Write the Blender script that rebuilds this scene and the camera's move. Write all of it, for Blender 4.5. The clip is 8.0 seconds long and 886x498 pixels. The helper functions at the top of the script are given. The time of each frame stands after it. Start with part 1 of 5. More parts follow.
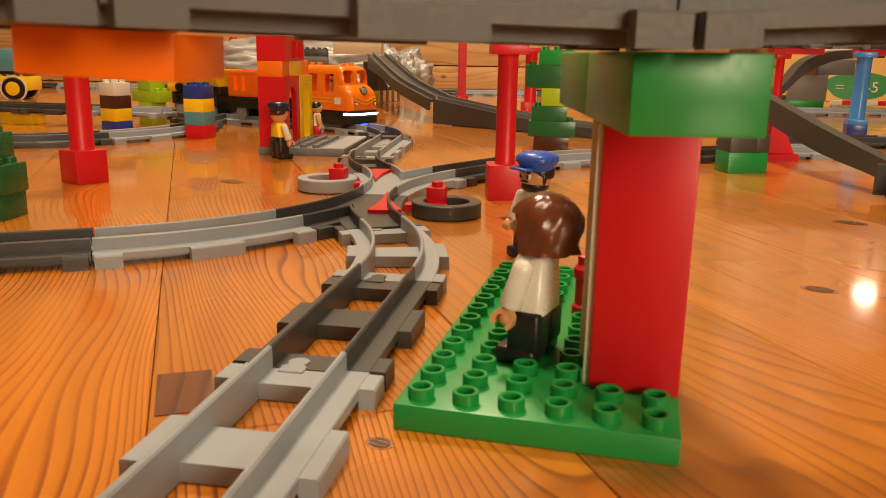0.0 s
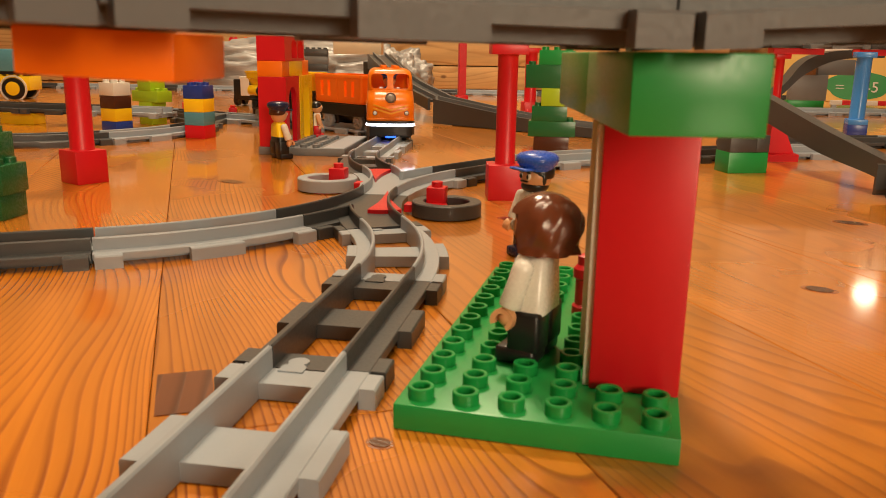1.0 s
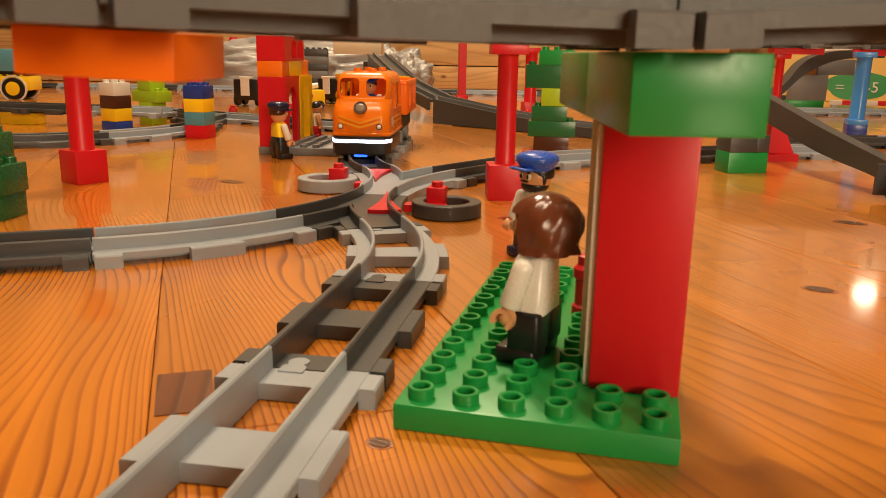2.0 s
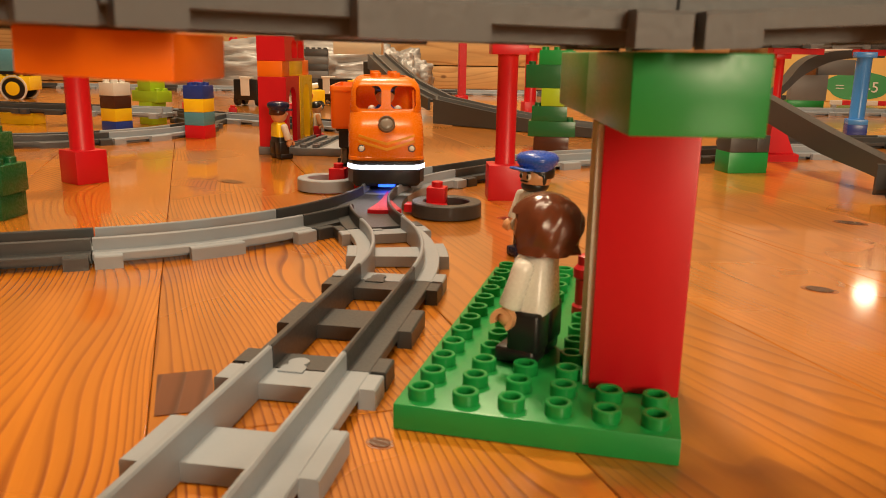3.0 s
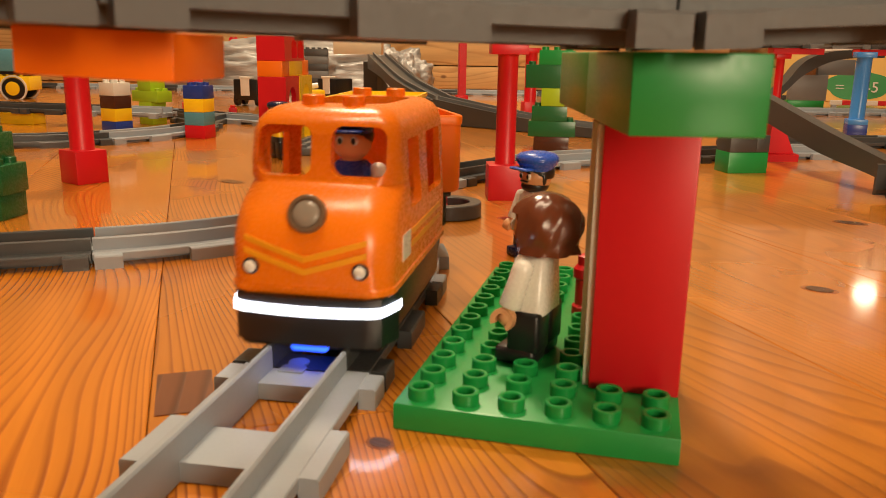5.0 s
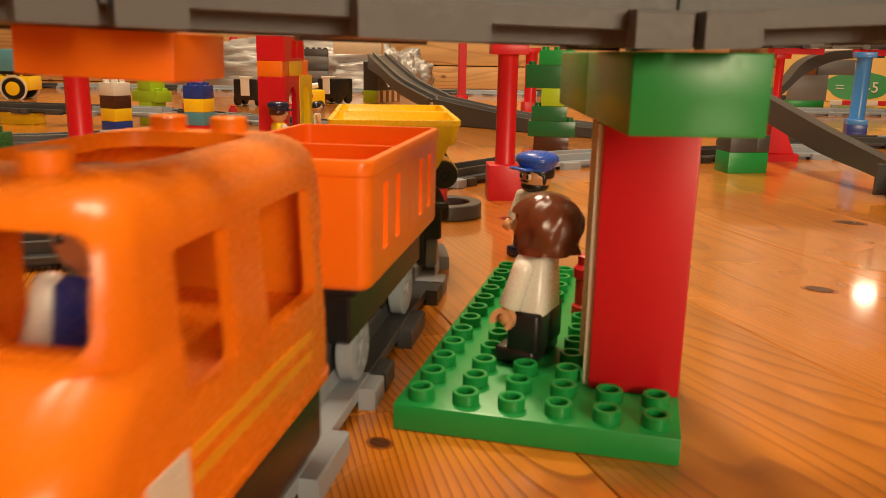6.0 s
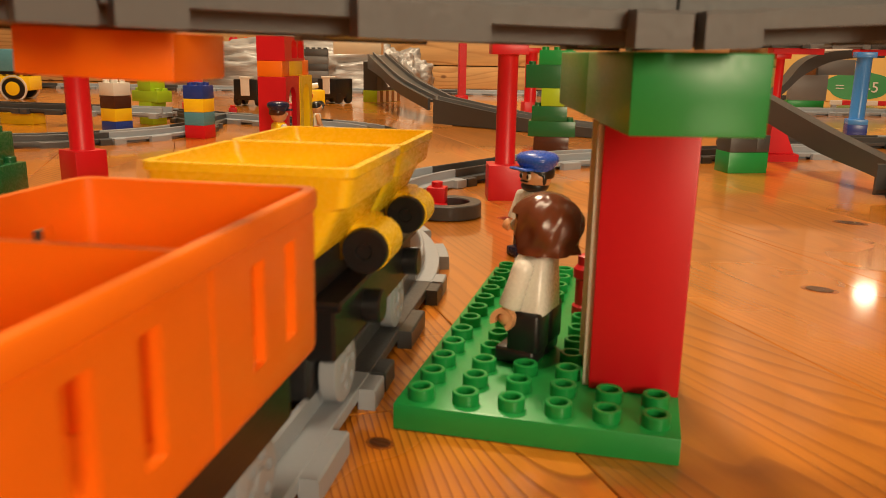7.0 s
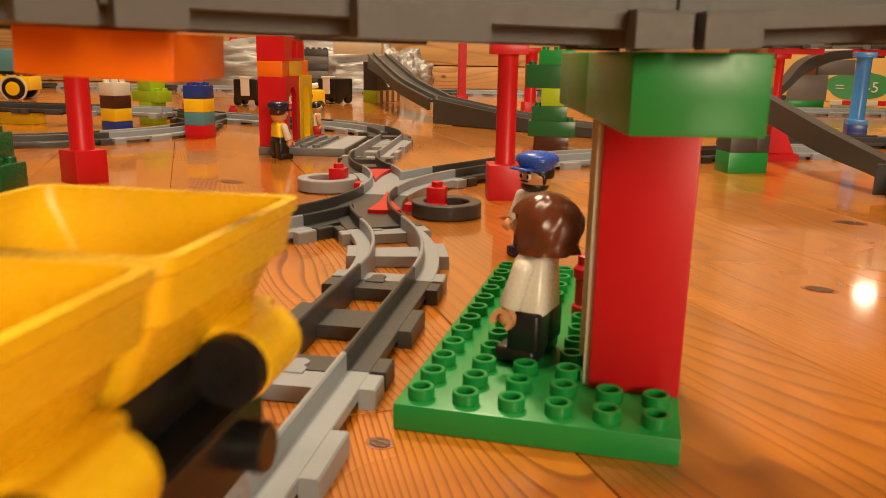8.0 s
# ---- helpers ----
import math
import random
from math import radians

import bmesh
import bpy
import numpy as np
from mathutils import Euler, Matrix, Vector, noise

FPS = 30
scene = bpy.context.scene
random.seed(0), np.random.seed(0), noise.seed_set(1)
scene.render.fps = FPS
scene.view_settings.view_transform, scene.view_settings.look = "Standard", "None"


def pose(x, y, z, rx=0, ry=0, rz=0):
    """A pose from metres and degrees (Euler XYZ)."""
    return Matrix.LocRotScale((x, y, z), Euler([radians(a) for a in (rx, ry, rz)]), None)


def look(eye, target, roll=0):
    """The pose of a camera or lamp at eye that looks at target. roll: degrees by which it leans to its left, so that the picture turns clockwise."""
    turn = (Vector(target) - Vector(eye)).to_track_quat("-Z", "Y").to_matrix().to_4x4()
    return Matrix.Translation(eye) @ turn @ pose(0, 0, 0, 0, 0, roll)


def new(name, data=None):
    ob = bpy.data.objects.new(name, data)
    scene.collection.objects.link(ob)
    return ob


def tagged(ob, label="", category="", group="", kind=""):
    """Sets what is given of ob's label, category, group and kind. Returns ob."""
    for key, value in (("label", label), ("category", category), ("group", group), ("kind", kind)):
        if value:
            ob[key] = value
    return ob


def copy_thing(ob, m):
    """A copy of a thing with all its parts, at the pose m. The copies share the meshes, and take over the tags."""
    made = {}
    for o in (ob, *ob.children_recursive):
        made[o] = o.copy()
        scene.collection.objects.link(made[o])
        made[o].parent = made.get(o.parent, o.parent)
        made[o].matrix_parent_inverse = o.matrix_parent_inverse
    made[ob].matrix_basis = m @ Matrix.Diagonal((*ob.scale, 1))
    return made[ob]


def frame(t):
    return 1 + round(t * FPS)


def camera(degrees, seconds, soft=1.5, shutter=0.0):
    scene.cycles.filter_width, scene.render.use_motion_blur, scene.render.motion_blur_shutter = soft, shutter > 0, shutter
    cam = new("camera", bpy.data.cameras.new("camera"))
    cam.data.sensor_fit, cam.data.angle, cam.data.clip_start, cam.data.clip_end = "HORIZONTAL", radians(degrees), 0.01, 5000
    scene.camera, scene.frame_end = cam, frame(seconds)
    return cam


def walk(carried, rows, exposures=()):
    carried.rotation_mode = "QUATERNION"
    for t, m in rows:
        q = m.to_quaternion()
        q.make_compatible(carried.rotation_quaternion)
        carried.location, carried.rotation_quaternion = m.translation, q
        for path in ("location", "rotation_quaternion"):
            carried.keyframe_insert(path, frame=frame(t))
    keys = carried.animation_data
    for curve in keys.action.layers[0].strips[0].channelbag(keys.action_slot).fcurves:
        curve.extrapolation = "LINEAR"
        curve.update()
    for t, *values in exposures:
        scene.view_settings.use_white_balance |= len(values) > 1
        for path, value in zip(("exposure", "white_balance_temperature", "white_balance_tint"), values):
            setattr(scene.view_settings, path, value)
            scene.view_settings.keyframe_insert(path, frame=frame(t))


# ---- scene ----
CAM_ROWS = [(0.0, pose(0, 0, 0.12697, 76.264, -0.931, 0)), (8.0, pose(0, 0, 0.12697, 76.264, -0.931, 0))]
cam = camera(58.09, 8.0, soft=0.7, shutter=0.5)
cam.data.dof.use_dof, cam.data.dof.focus_distance, cam.data.dof.aperture_fstop = True, 1.2, 36.0
walk(cam, CAM_ROWS, exposures=[(0.0, 0.0), (8.0, 0.0)])

# ---- light: an evening room with a white ceiling, its lamps and added fill lights ----
world = bpy.data.worlds.new("world")
scene.world = world
world.use_nodes = True
world.node_tree.nodes["Background"].inputs["Color"].default_value = (0.9, 0.62, 0.36, 1)
world.node_tree.nodes["Background"].inputs["Strength"].default_value = 0.03


def area_lamp(name, at, target, size, power, colour):
    data = bpy.data.lights.new(name, "AREA")
    data.shape, data.size, data.energy, data.color = "DISK", size, power, colour
    ob = new(name, data)
    ob.matrix_world = look(at, target)
    return ob


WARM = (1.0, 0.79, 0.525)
for lx, ly in ((-0.42, 0.22), (-0.02, 0.42), (0.30, 0.16)):
    area_lamp("overhead_light", (lx, ly, 2.2), (lx, ly, 0), 0.22, 11.4, WARM)
# added unseen overhead light that brightens the far floor and background
area_lamp("overhead_light", (-0.3, 2.1, 2.36), (-0.3, 2.1, 0), 0.5, 56, WARM)
# unseen fill added behind the camera to brighten the faces turned towards it
area_lamp("front_fill_light", (0.90, -1.70, 0.68), (0.0, 0.3, 0.1), 0.8, 31, WARM)


# ---- materials ----
def node_material(name):
    m = bpy.data.materials.new(name)
    m.use_nodes = True
    nt = m.node_tree
    return m, nt, nt.nodes["Principled BSDF"]


def link(nt, a, b):
    nt.links.new(a, b)


def plastic(name, colour, rough=0.24, spread=0.06):
    """Moulded glossy toy plastic: fine scuffs in the gloss, slight unevenness of colour and surface."""
    m, nt, b = node_material(name)
    co = nt.nodes.new("ShaderNodeTexCoord")
    n1 = nt.nodes.new("ShaderNodeTexNoise")
    n1.inputs["Scale"].default_value, n1.inputs["Detail"].default_value = 45, 4
    n2 = nt.nodes.new("ShaderNodeTexNoise")
    n2.inputs["Scale"].default_value, n2.inputs["Detail"].default_value = 700, 3
    info = nt.nodes.new("ShaderNodeObjectInfo")
    hsv = nt.nodes.new("ShaderNodeHueSaturation")
    hsv.inputs["Color"].default_value = (*colour, 1)
    add = nt.nodes.new("ShaderNodeMath")
    add.operation = "ADD"
    link(nt, co.outputs["Object"], n1.inputs["Vector"])
    link(nt, co.outputs["Object"], n2.inputs["Vector"])
    r1 = nt.nodes.new("ShaderNodeMapRange")
    r1.inputs["To Min"].default_value, r1.inputs["To Max"].default_value = -spread, spread
    link(nt, n1.outputs["Fac"], r1.inputs["Value"])
    r2 = nt.nodes.new("ShaderNodeMapRange")
    r2.inputs["To Min"].default_value, r2.inputs["To Max"].default_value = 1 - spread, 1 + spread
    link(nt, info.outputs["Random"], r2.inputs["Value"])
    link(nt, r1.outputs["Result"], add.inputs[0])
    link(nt, r2.outputs["Result"], add.inputs[1])
    link(nt, add.outputs["Value"], hsv.inputs["Value"])
    link(nt, hsv.outputs["Color"], b.inputs["Base Color"])
    r3 = nt.nodes.new("ShaderNodeMapRange")
    r3.inputs["To Min"].default_value, r3.inputs["To Max"].default_value = rough * 0.75, rough * 1.5
    link(nt, n2.outputs["Fac"], r3.inputs["Value"])
    link(nt, r3.outputs["Result"], b.inputs["Roughness"])
    bump = nt.nodes.new("ShaderNodeBump")
    bump.inputs["Strength"].default_value, bump.inputs["Distance"].default_value = 0.05, 0.0003
    link(nt, n1.outputs["Fac"], bump.inputs["Height"])
    link(nt, bump.outputs["Normal"], b.inputs["Normal"])
    b.inputs["IOR"].default_value = 1.5
    return m


def wood(name, dark, light, rough, along=1.0, across=14.0, coat=0.0, bump_by=0.0006, knots=True, lines=2.4, wander=0.42, depth=1.0):
    """Pine: long growth lines with a slow drift, dark knots, grain in the gloss; y is the length of the board."""
    m, nt, b = node_material(name)
    co = nt.nodes.new("ShaderNodeTexCoord")
    info = nt.nodes.new("ShaderNodeObjectInfo")
    off = nt.nodes.new("ShaderNodeVectorMath")
    off.operation = "MULTIPLY_ADD"
    comb = nt.nodes.new("ShaderNodeCombineXYZ")
    for s in ("X", "Y"):
        link(nt, info.outputs["Random"], comb.inputs[s])
    off.inputs[1].default_value = (5.17, 23.0, 0)
    link(nt, comb.outputs["Vector"], off.inputs[0])
    link(nt, co.outputs["Object"], off.inputs[2])
    # slow wander of the lines
    mp = nt.nodes.new("ShaderNodeMapping")
    mp.inputs["Scale"].default_value = (8.0, 1.6 * along, 1)
    link(nt, off.outputs["Vector"], mp.inputs["Vector"])
    drift = nt.nodes.new("ShaderNodeTexNoise")
    drift.inputs["Scale"].default_value, drift.inputs["Detail"].default_value = 1.0, 1.5
    link(nt, mp.outputs["Vector"], drift.inputs["Vector"])
    sep = nt.nodes.new("ShaderNodeSeparateXYZ")
    link(nt, off.outputs["Vector"], sep.inputs["Vector"])
    # height field whose level lines are the growth lines
    xs = nt.nodes.new("ShaderNodeMath")
    xs.operation = "MULTIPLY_ADD"
    xs.inputs[1].default_value = across * 2.2
    d2 = nt.nodes.new("ShaderNodeMath")
    d2.operation = "MULTIPLY"
    d2.inputs[1].default_value = across * wander
    link(nt, drift.outputs["Fac"], d2.inputs[0])
    link(nt, sep.outputs["X"], xs.inputs[0])
    link(nt, d2.outputs["Value"], xs.inputs[2])
    fr = nt.nodes.new("ShaderNodeMath")
    fr.operation = "FRACT"
    mul = nt.nodes.new("ShaderNodeMath")
    mul.operation = "MULTIPLY"
    mul.inputs[1].default_value = lines
    link(nt, xs.outputs["Value"], mul.inputs[0])
    link(nt, mul.outputs["Value"], fr.inputs[0])
    ramp = nt.nodes.new("ShaderNodeValToRGB")
    e = ramp.color_ramp.elements
    e[0].position, e[0].color = 0.0, (0, 0, 0, 1)
    e[1].position, e[1].color = 0.62, (0.16, 0.16, 0.16, 1)
    for p, v in ((0.86, 0.95), (0.95, 0.75), (1.0, 0.02)):
        x = ramp.color_ramp.elements.new(p)
        x.color = (v, v, v, 1)
    link(nt, fr.outputs["Value"], ramp.inputs["Fac"])
    # fine fibre
    mf = nt.nodes.new("ShaderNodeMapping")
    mf.inputs["Scale"].default_value = (420, 14, 1)
    link(nt, off.outputs["Vector"], mf.inputs["Vector"])
    fib = nt.nodes.new("ShaderNodeTexNoise")
    fib.inputs["Scale"].default_value, fib.inputs["Detail"].default_value = 1.0, 3
    link(nt, mf.outputs["Vector"], fib.inputs["Vector"])
    big = nt.nodes.new("ShaderNodeTexNoise")
    big.inputs["Scale"].default_value, big.inputs["Detail"].default_value = 5.0, 3
    link(nt, off.outputs["Vector"], big.inputs["Vector"])
    f1 = nt.nodes.new("ShaderNodeMath")
    f1.operation = "MULTIPLY_ADD"
    f1.inputs[2].default_value = 0.0
    fade = nt.nodes.new("ShaderNodeMapRange")
    fade.inputs["From Min"].default_value, fade.inputs["From Max"].default_value = 0.35, 0.65
    fade.inputs["To Min"].default_value, fade.inputs["To Max"].default_value = 0.30 * depth, 1.0 * depth
    link(nt, big.outputs["Fac"], fade.inputs["Value"])
    link(nt, fade.outputs["Result"], f1.inputs[1])
    link(nt, ramp.outputs["Color"], f1.inputs[0])
    f2 = nt.nodes.new("ShaderNodeMath")
    f2.operation = "MULTIPLY_ADD"
    f2.inputs[1].default_value = 0.22
    link(nt, fib.outputs["Fac"], f2.inputs[0])
    link(nt, f1.outputs["Value"], f2.inputs[2])
    mix = nt.nodes.new("ShaderNodeMix")
    mix.data_type = "RGBA"
    mix.inputs[6].default_value, mix.inputs[7].default_value = (*light, 1), (*dark, 1)
    link(nt, f2.outputs["Value"], mix.inputs[0])
    last = mix.outputs[2]
    if knots:
        mk = nt.nodes.new("ShaderNodeMapping")
        mk.inputs["Scale"].default_value = (5.2, 3.0, 0.001)
        link(nt, off.outputs["Vector"], mk.inputs["Vector"])
        vor = nt.nodes.new("ShaderNodeTexVoronoi")
        vor.voronoi_dimensions = "2D"
        vor.inputs["Scale"].default_value = 1.0
        link(nt, mk.outputs["Vector"], vor.inputs["Vector"])
        rk = nt.nodes.new("ShaderNodeMapRange")
        rk.inputs["From Min"].default_value, rk.inputs["From Max"].default_value = 0.018, 0.042
        rk.inputs["To Min"].default_value, rk.inputs["To Max"].default_value = 0.85, 0.0
        link(nt, vor.outputs["Distance"], rk.inputs["Value"])
        kx = nt.nodes.new("ShaderNodeMix")
        kx.data_type = "RGBA"
        kx.inputs[7].default_value = (dark[0] * 0.35, dark[1] * 0.3, dark[2] * 0.3, 1)
        link(nt, rk.outputs["Result"], kx.inputs[0])
        link(nt, last, kx.inputs[6])
        last = kx.outputs[2]
    hsv = nt.nodes.new("ShaderNodeHueSaturation")
    r2 = nt.nodes.new("ShaderNodeMapRange")
    r2.inputs["To Min"].default_value, r2.inputs["To Max"].default_value = 0.86, 1.14
    link(nt, info.outputs["Random"], r2.inputs["Value"])
    ms = nt.nodes.new("ShaderNodeMapping")
    ms.inputs["Scale"].default_value = (34, 3.2, 1)
    link(nt, off.outputs["Vector"], ms.inputs["Vector"])
    streak = nt.nodes.new("ShaderNodeTexNoise")
    streak.inputs["Scale"].default_value, streak.inputs["Detail"].default_value = 1.0, 3
    streak.inputs["Distortion"].default_value = 0.8
    link(nt, ms.outputs["Vector"], streak.inputs["Vector"])
    r4 = nt.nodes.new("ShaderNodeMath")
    r4.operation = "MULTIPLY_ADD"
    r4.inputs[1].default_value = 0.8
    link(nt, streak.outputs["Fac"], r4.inputs[0])
    sub = nt.nodes.new("ShaderNodeMath")
    sub.operation = "SUBTRACT"
    sub.inputs[1].default_value = 0.40
    link(nt, r2.outputs["Result"], sub.inputs[0])
    link(nt, sub.outputs["Value"], r4.inputs[2])
    link(nt, r4.outputs["Value"], hsv.inputs["Value"])
    link(nt, last, hsv.inputs["Color"])
    link(nt, hsv.outputs["Color"], b.inputs["Base Color"])
    rr = nt.nodes.new("ShaderNodeMapRange")
    rr.inputs["To Min"].default_value, rr.inputs["To Max"].default_value = rough * 0.7, rough * 1.5
    link(nt, big.outputs["Fac"], rr.inputs["Value"])
    link(nt, rr.outputs["Result"], b.inputs["Roughness"])
    bm_ = nt.nodes.new("ShaderNodeBump")
    bm_.inputs["Strength"].default_value, bm_.inputs["Distance"].default_value = 0.25, bump_by
    link(nt, f2.outputs["Value"], bm_.inputs["Height"])
    bm2 = nt.nodes.new("ShaderNodeBump")
    bm2.inputs["Strength"].default_value, bm2.inputs["Distance"].default_value = 0.2, 0.004
    link(nt, big.outputs["Fac"], bm2.inputs["Height"])
    link(nt, bm2.outputs["Normal"], bm_.inputs["Normal"])
    link(nt, bm_.outputs["Normal"], b.inputs["Normal"])
    b.inputs["Coat Weight"].default_value, b.inputs["Coat Roughness"].default_value = coat, 0.07
    return m


def plaster(name, colour):
    m, nt, b = node_material(name)
    n = nt.nodes.new("ShaderNodeTexNoise")
    n.inputs["Scale"].default_value, n.inputs["Detail"].default_value = 3.0, 6
    r = nt.nodes.new("ShaderNodeValToRGB")
    r.color_ramp.elements[0].color = (*[c * 0.9 for c in colour], 1)
    r.color_ramp.elements[1].color = (*colour, 1)
    link(nt, n.outputs["Fac"], r.inputs["Fac"])
    link(nt, r.outputs["Color"], b.inputs["Base Color"])
    b.inputs["Roughness"].default_value = 0.85
    return m


def glow(name, colour, strength):
    m, nt, b = node_material(name)
    b.inputs["Base Color"].default_value = (*colour, 1)
    b.inputs["Emission Color"].default_value = (*colour, 1)
    b.inputs["Emission Strength"].default_value = strength
    return m


def foil(name):
    m, nt, b = node_material(name)
    n = nt.nodes.new("ShaderNodeTexNoise")
    n.inputs["Scale"].default_value, n.inputs["Detail"].default_value = 9, 4
    r = nt.nodes.new("ShaderNodeValToRGB")
    r.color_ramp.elements[0].color, r.color_ramp.elements[1].color = (0.24, 0.235, 0.235, 1), (0.50, 0.49, 0.48, 1)
    r.color_ramp.elements[0].position, r.color_ramp.elements[1].position = 0.3, 0.65
    link(nt, n.outputs["Fac"], r.inputs["Fac"])
    link(nt, r.outputs["Color"], b.inputs["Base Color"])
    b.inputs["Roughness"].default_value, b.inputs["Metallic"].default_value = 0.42, 0.25
    bump = nt.nodes.new("ShaderNodeBump")
    bump.inputs["Strength"].default_value, bump.inputs["Distance"].default_value = 0.35, 0.02
    link(nt, n.outputs["Fac"], bump.inputs["Height"])
    link(nt, bump.outputs["Normal"], b.inputs["Normal"])
    return m


RED = plastic("red_plastic", (0.60, 0.006, 0.014), 0.34)
ORANGE = plastic("orange_plastic", (0.90, 0.185, 0.006), 0.3)
LOCO_ORANGE = plastic("loco_orange_plastic", (0.88, 0.205, 0.006), 0.24)
YELLOW = plastic("yellow_plastic", (0.95, 0.62, 0.012))
GREEN = plastic("green_plastic", (0.010, 0.275, 0.055), 0.3)
DARK_GREEN = plastic("dark_green_plastic", (0.015, 0.13, 0.04))
LIME = plastic("lime_plastic", (0.38, 0.56, 0.02))
BLUE = plastic("blue_plastic", (0.02, 0.05, 0.3))
AZURE = plastic("azure_plastic", (0.05, 0.24, 0.68))
TEAL = plastic("teal_plastic", (0.1, 0.31, 0.4))
PRINT_YELLOW = plastic("print_yellow", (0.86, 0.36, 0.012), 0.3)
WHITE = plastic("white_plastic", (0.78, 0.75, 0.68))
CREAM = plastic("cream_plastic", (0.72, 0.6, 0.42), 0.4)
BROWN = plastic("brown_plastic", (0.075, 0.024, 0.012))
HAIR = plastic("hair_brown_plastic", (0.15, 0.042, 0.018), 0.2)
TAN = plastic("tan_plastic", (0.25, 0.12, 0.05))
BLACK = plastic("black_plastic", (0.012, 0.012, 0.013), 0.3)
NAVY = plastic("navy_plastic", (0.012, 0.018, 0.06))
CAPBLUE = plastic("cap_blue_plastic", (0.03, 0.1, 0.55))
SKIN = plastic("skin_tone_plastic", (0.68, 0.34, 0.16), 0.35)
LIGHT_GREY = plastic("light_grey_plastic", (0.325, 0.365, 0.410), 0.38)
DARK_GREY = plastic("dark_grey_plastic", (0.058, 0.061, 0.064), 0.36)
BRIDGE_GREY = plastic("bridge_grey_plastic", (0.080, 0.082, 0.086), 0.4)
MID_GREY = plastic("mid_grey_plastic", (0.17, 0.18, 0.19), 0.36)
CHROME = plastic("silver_plastic", (0.5, 0.48, 0.45), 0.3)
FOIL = foil("crumpled_grey_sheet")
FLOOR_WOOD = wood("lacquered_pine", (0.20, 0.040, 0.003), (0.60, 0.205, 0.014), 0.24, across=34.0, coat=0.65, knots=False, lines=3.5, wander=0.40)
PLAIN_WOOD = wood("lacquered_plain_pine", (0.24, 0.055, 0.004), (0.60, 0.21, 0.016), 0.26, across=34.0, coat=0.8, knots=False, lines=1.7, wander=0.55, depth=0.5)
SHELF_WOOD = wood("pale_pine", (0.42, 0.2, 0.06), (0.66, 0.4, 0.16), 0.5, across=9.0)
PLUG_WOOD = wood("reddish_wood", (0.07, 0.016, 0.005), (0.15, 0.042, 0.012), 0.3, coat=0.4, knots=False)
KNOT_WOOD = wood("knot_wood", (0.03, 0.010, 0.004), (0.10, 0.03, 0.008), 0.24, across=60.0, coat=0.5, knots=False)
KNOT_RING = wood("knot_ring_wood", (0.16, 0.035, 0.006), (0.36, 0.11, 0.014), 0.24, across=60.0, coat=0.5, knots=False)
SEAM = plaster("seam_dark", (0.03, 0.012, 0.006))
WALL_PAINT = plaster("wall_paint", (0.70, 0.58, 0.40))
CEILING_PAINT = plaster("ceiling_paint", (0.78, 0.75, 0.68))
BAR_GLOW = glow("headlight_strip_glow", (0.82, 0.86, 1.0), 6.0)
BLUE_GLOW = glow("blue_sensor_glow", (0.02, 0.09, 1.0), 3.5)
LENS_GREY = plastic("lens_grey", (0.26, 0.22, 0.18), 0.2)
LAMP_RIM = plastic("lamp_rim_brown", (0.16, 0.10, 0.06), 0.3)
LAMP_GLOW = glow("lamp_glow", (1.0, 0.82, 0.58), 13.0)


# ---- mesh tools ----
def mesh_of(name, bm, materials, smooth=35):
    me = bpy.data.meshes.new(name)
    bm.normal_update()
    bm.to_mesh(me)
    bm.free()
    for m in (materials if isinstance(materials, (list, tuple)) else [materials]):
        me.materials.append(m)
    if smooth:
        me.shade_smooth()
        me.set_sharp_from_angle(angle=radians(smooth))
    return me


def thing(name, label, category, group="", at=None, kind=""):
    ob = new(name)
    ob.empty_display_size = 0.01
    if at is not None:
        ob.matrix_basis = at
    return tagged(ob, label, category, group, kind)


def part(name, bm, material, parent, label="", smooth=35):
    ob = new(name, mesh_of(name, bm, material, smooth))
    ob.parent = parent
    return tagged(ob, label)


def put(name, me, parent, m):
    ob = new(name, me)
    ob.parent = parent
    ob.matrix_basis = m
    return ob


def solid(name, bm, material, label, category, at, group="", kind="", smooth=35):
    ob = new(name, mesh_of(name, bm, material, smooth))
    ob.matrix_basis = at
    return tagged(ob, label, category, group, kind)


def box(bm, x0, x1, y0, y1, z0, z1, bevel=0.0, seg=2, mat=0):
    vs = [bm.verts.new((x, y, z)) for z in (z0, z1) for x, y in ((x0, y0), (x1, y0), (x1, y1), (x0, y1))]
    fs = [bm.faces.new([vs[i] for i in f]) for f in ((3, 2, 1, 0), (4, 5, 6, 7), (0, 1, 5, 4), (1, 2, 6, 5), (2, 3, 7, 6), (3, 0, 4, 7))]
    for f in fs:
        f.material_index = mat
    if bevel:
        es = list({e for f in fs for e in f.edges})
        r = bmesh.ops.bevel(bm, geom=es, offset=bevel, segments=seg, profile=0.5, affect="EDGES")
        for f in r["faces"]:
            f.material_index = mat
    return vs


def lathe(bm, rings, m=None, seg=20, mat=0, cap=True):
    """A turned form round z from (radius, height) pairs."""
    m = m or Matrix()
    rows = []
    for r, z in rings:
        rows.append([bm.verts.new(m @ Vector((r * math.cos(2 * math.pi * i / seg), r * math.sin(2 * math.pi * i / seg), z))) for i in range(seg)])
    for a, b in zip(rows, rows[1:]):
        for i in range(seg):
            f = bm.faces.new((a[i], a[(i + 1) % seg], b[(i + 1) % seg], b[i]))
            f.material_index = mat
    if cap:
        for row, flip in ((rows[0], True), (rows[-1], False)):
            f = bm.faces.new(row[::-1] if flip else row)
            f.material_index = mat


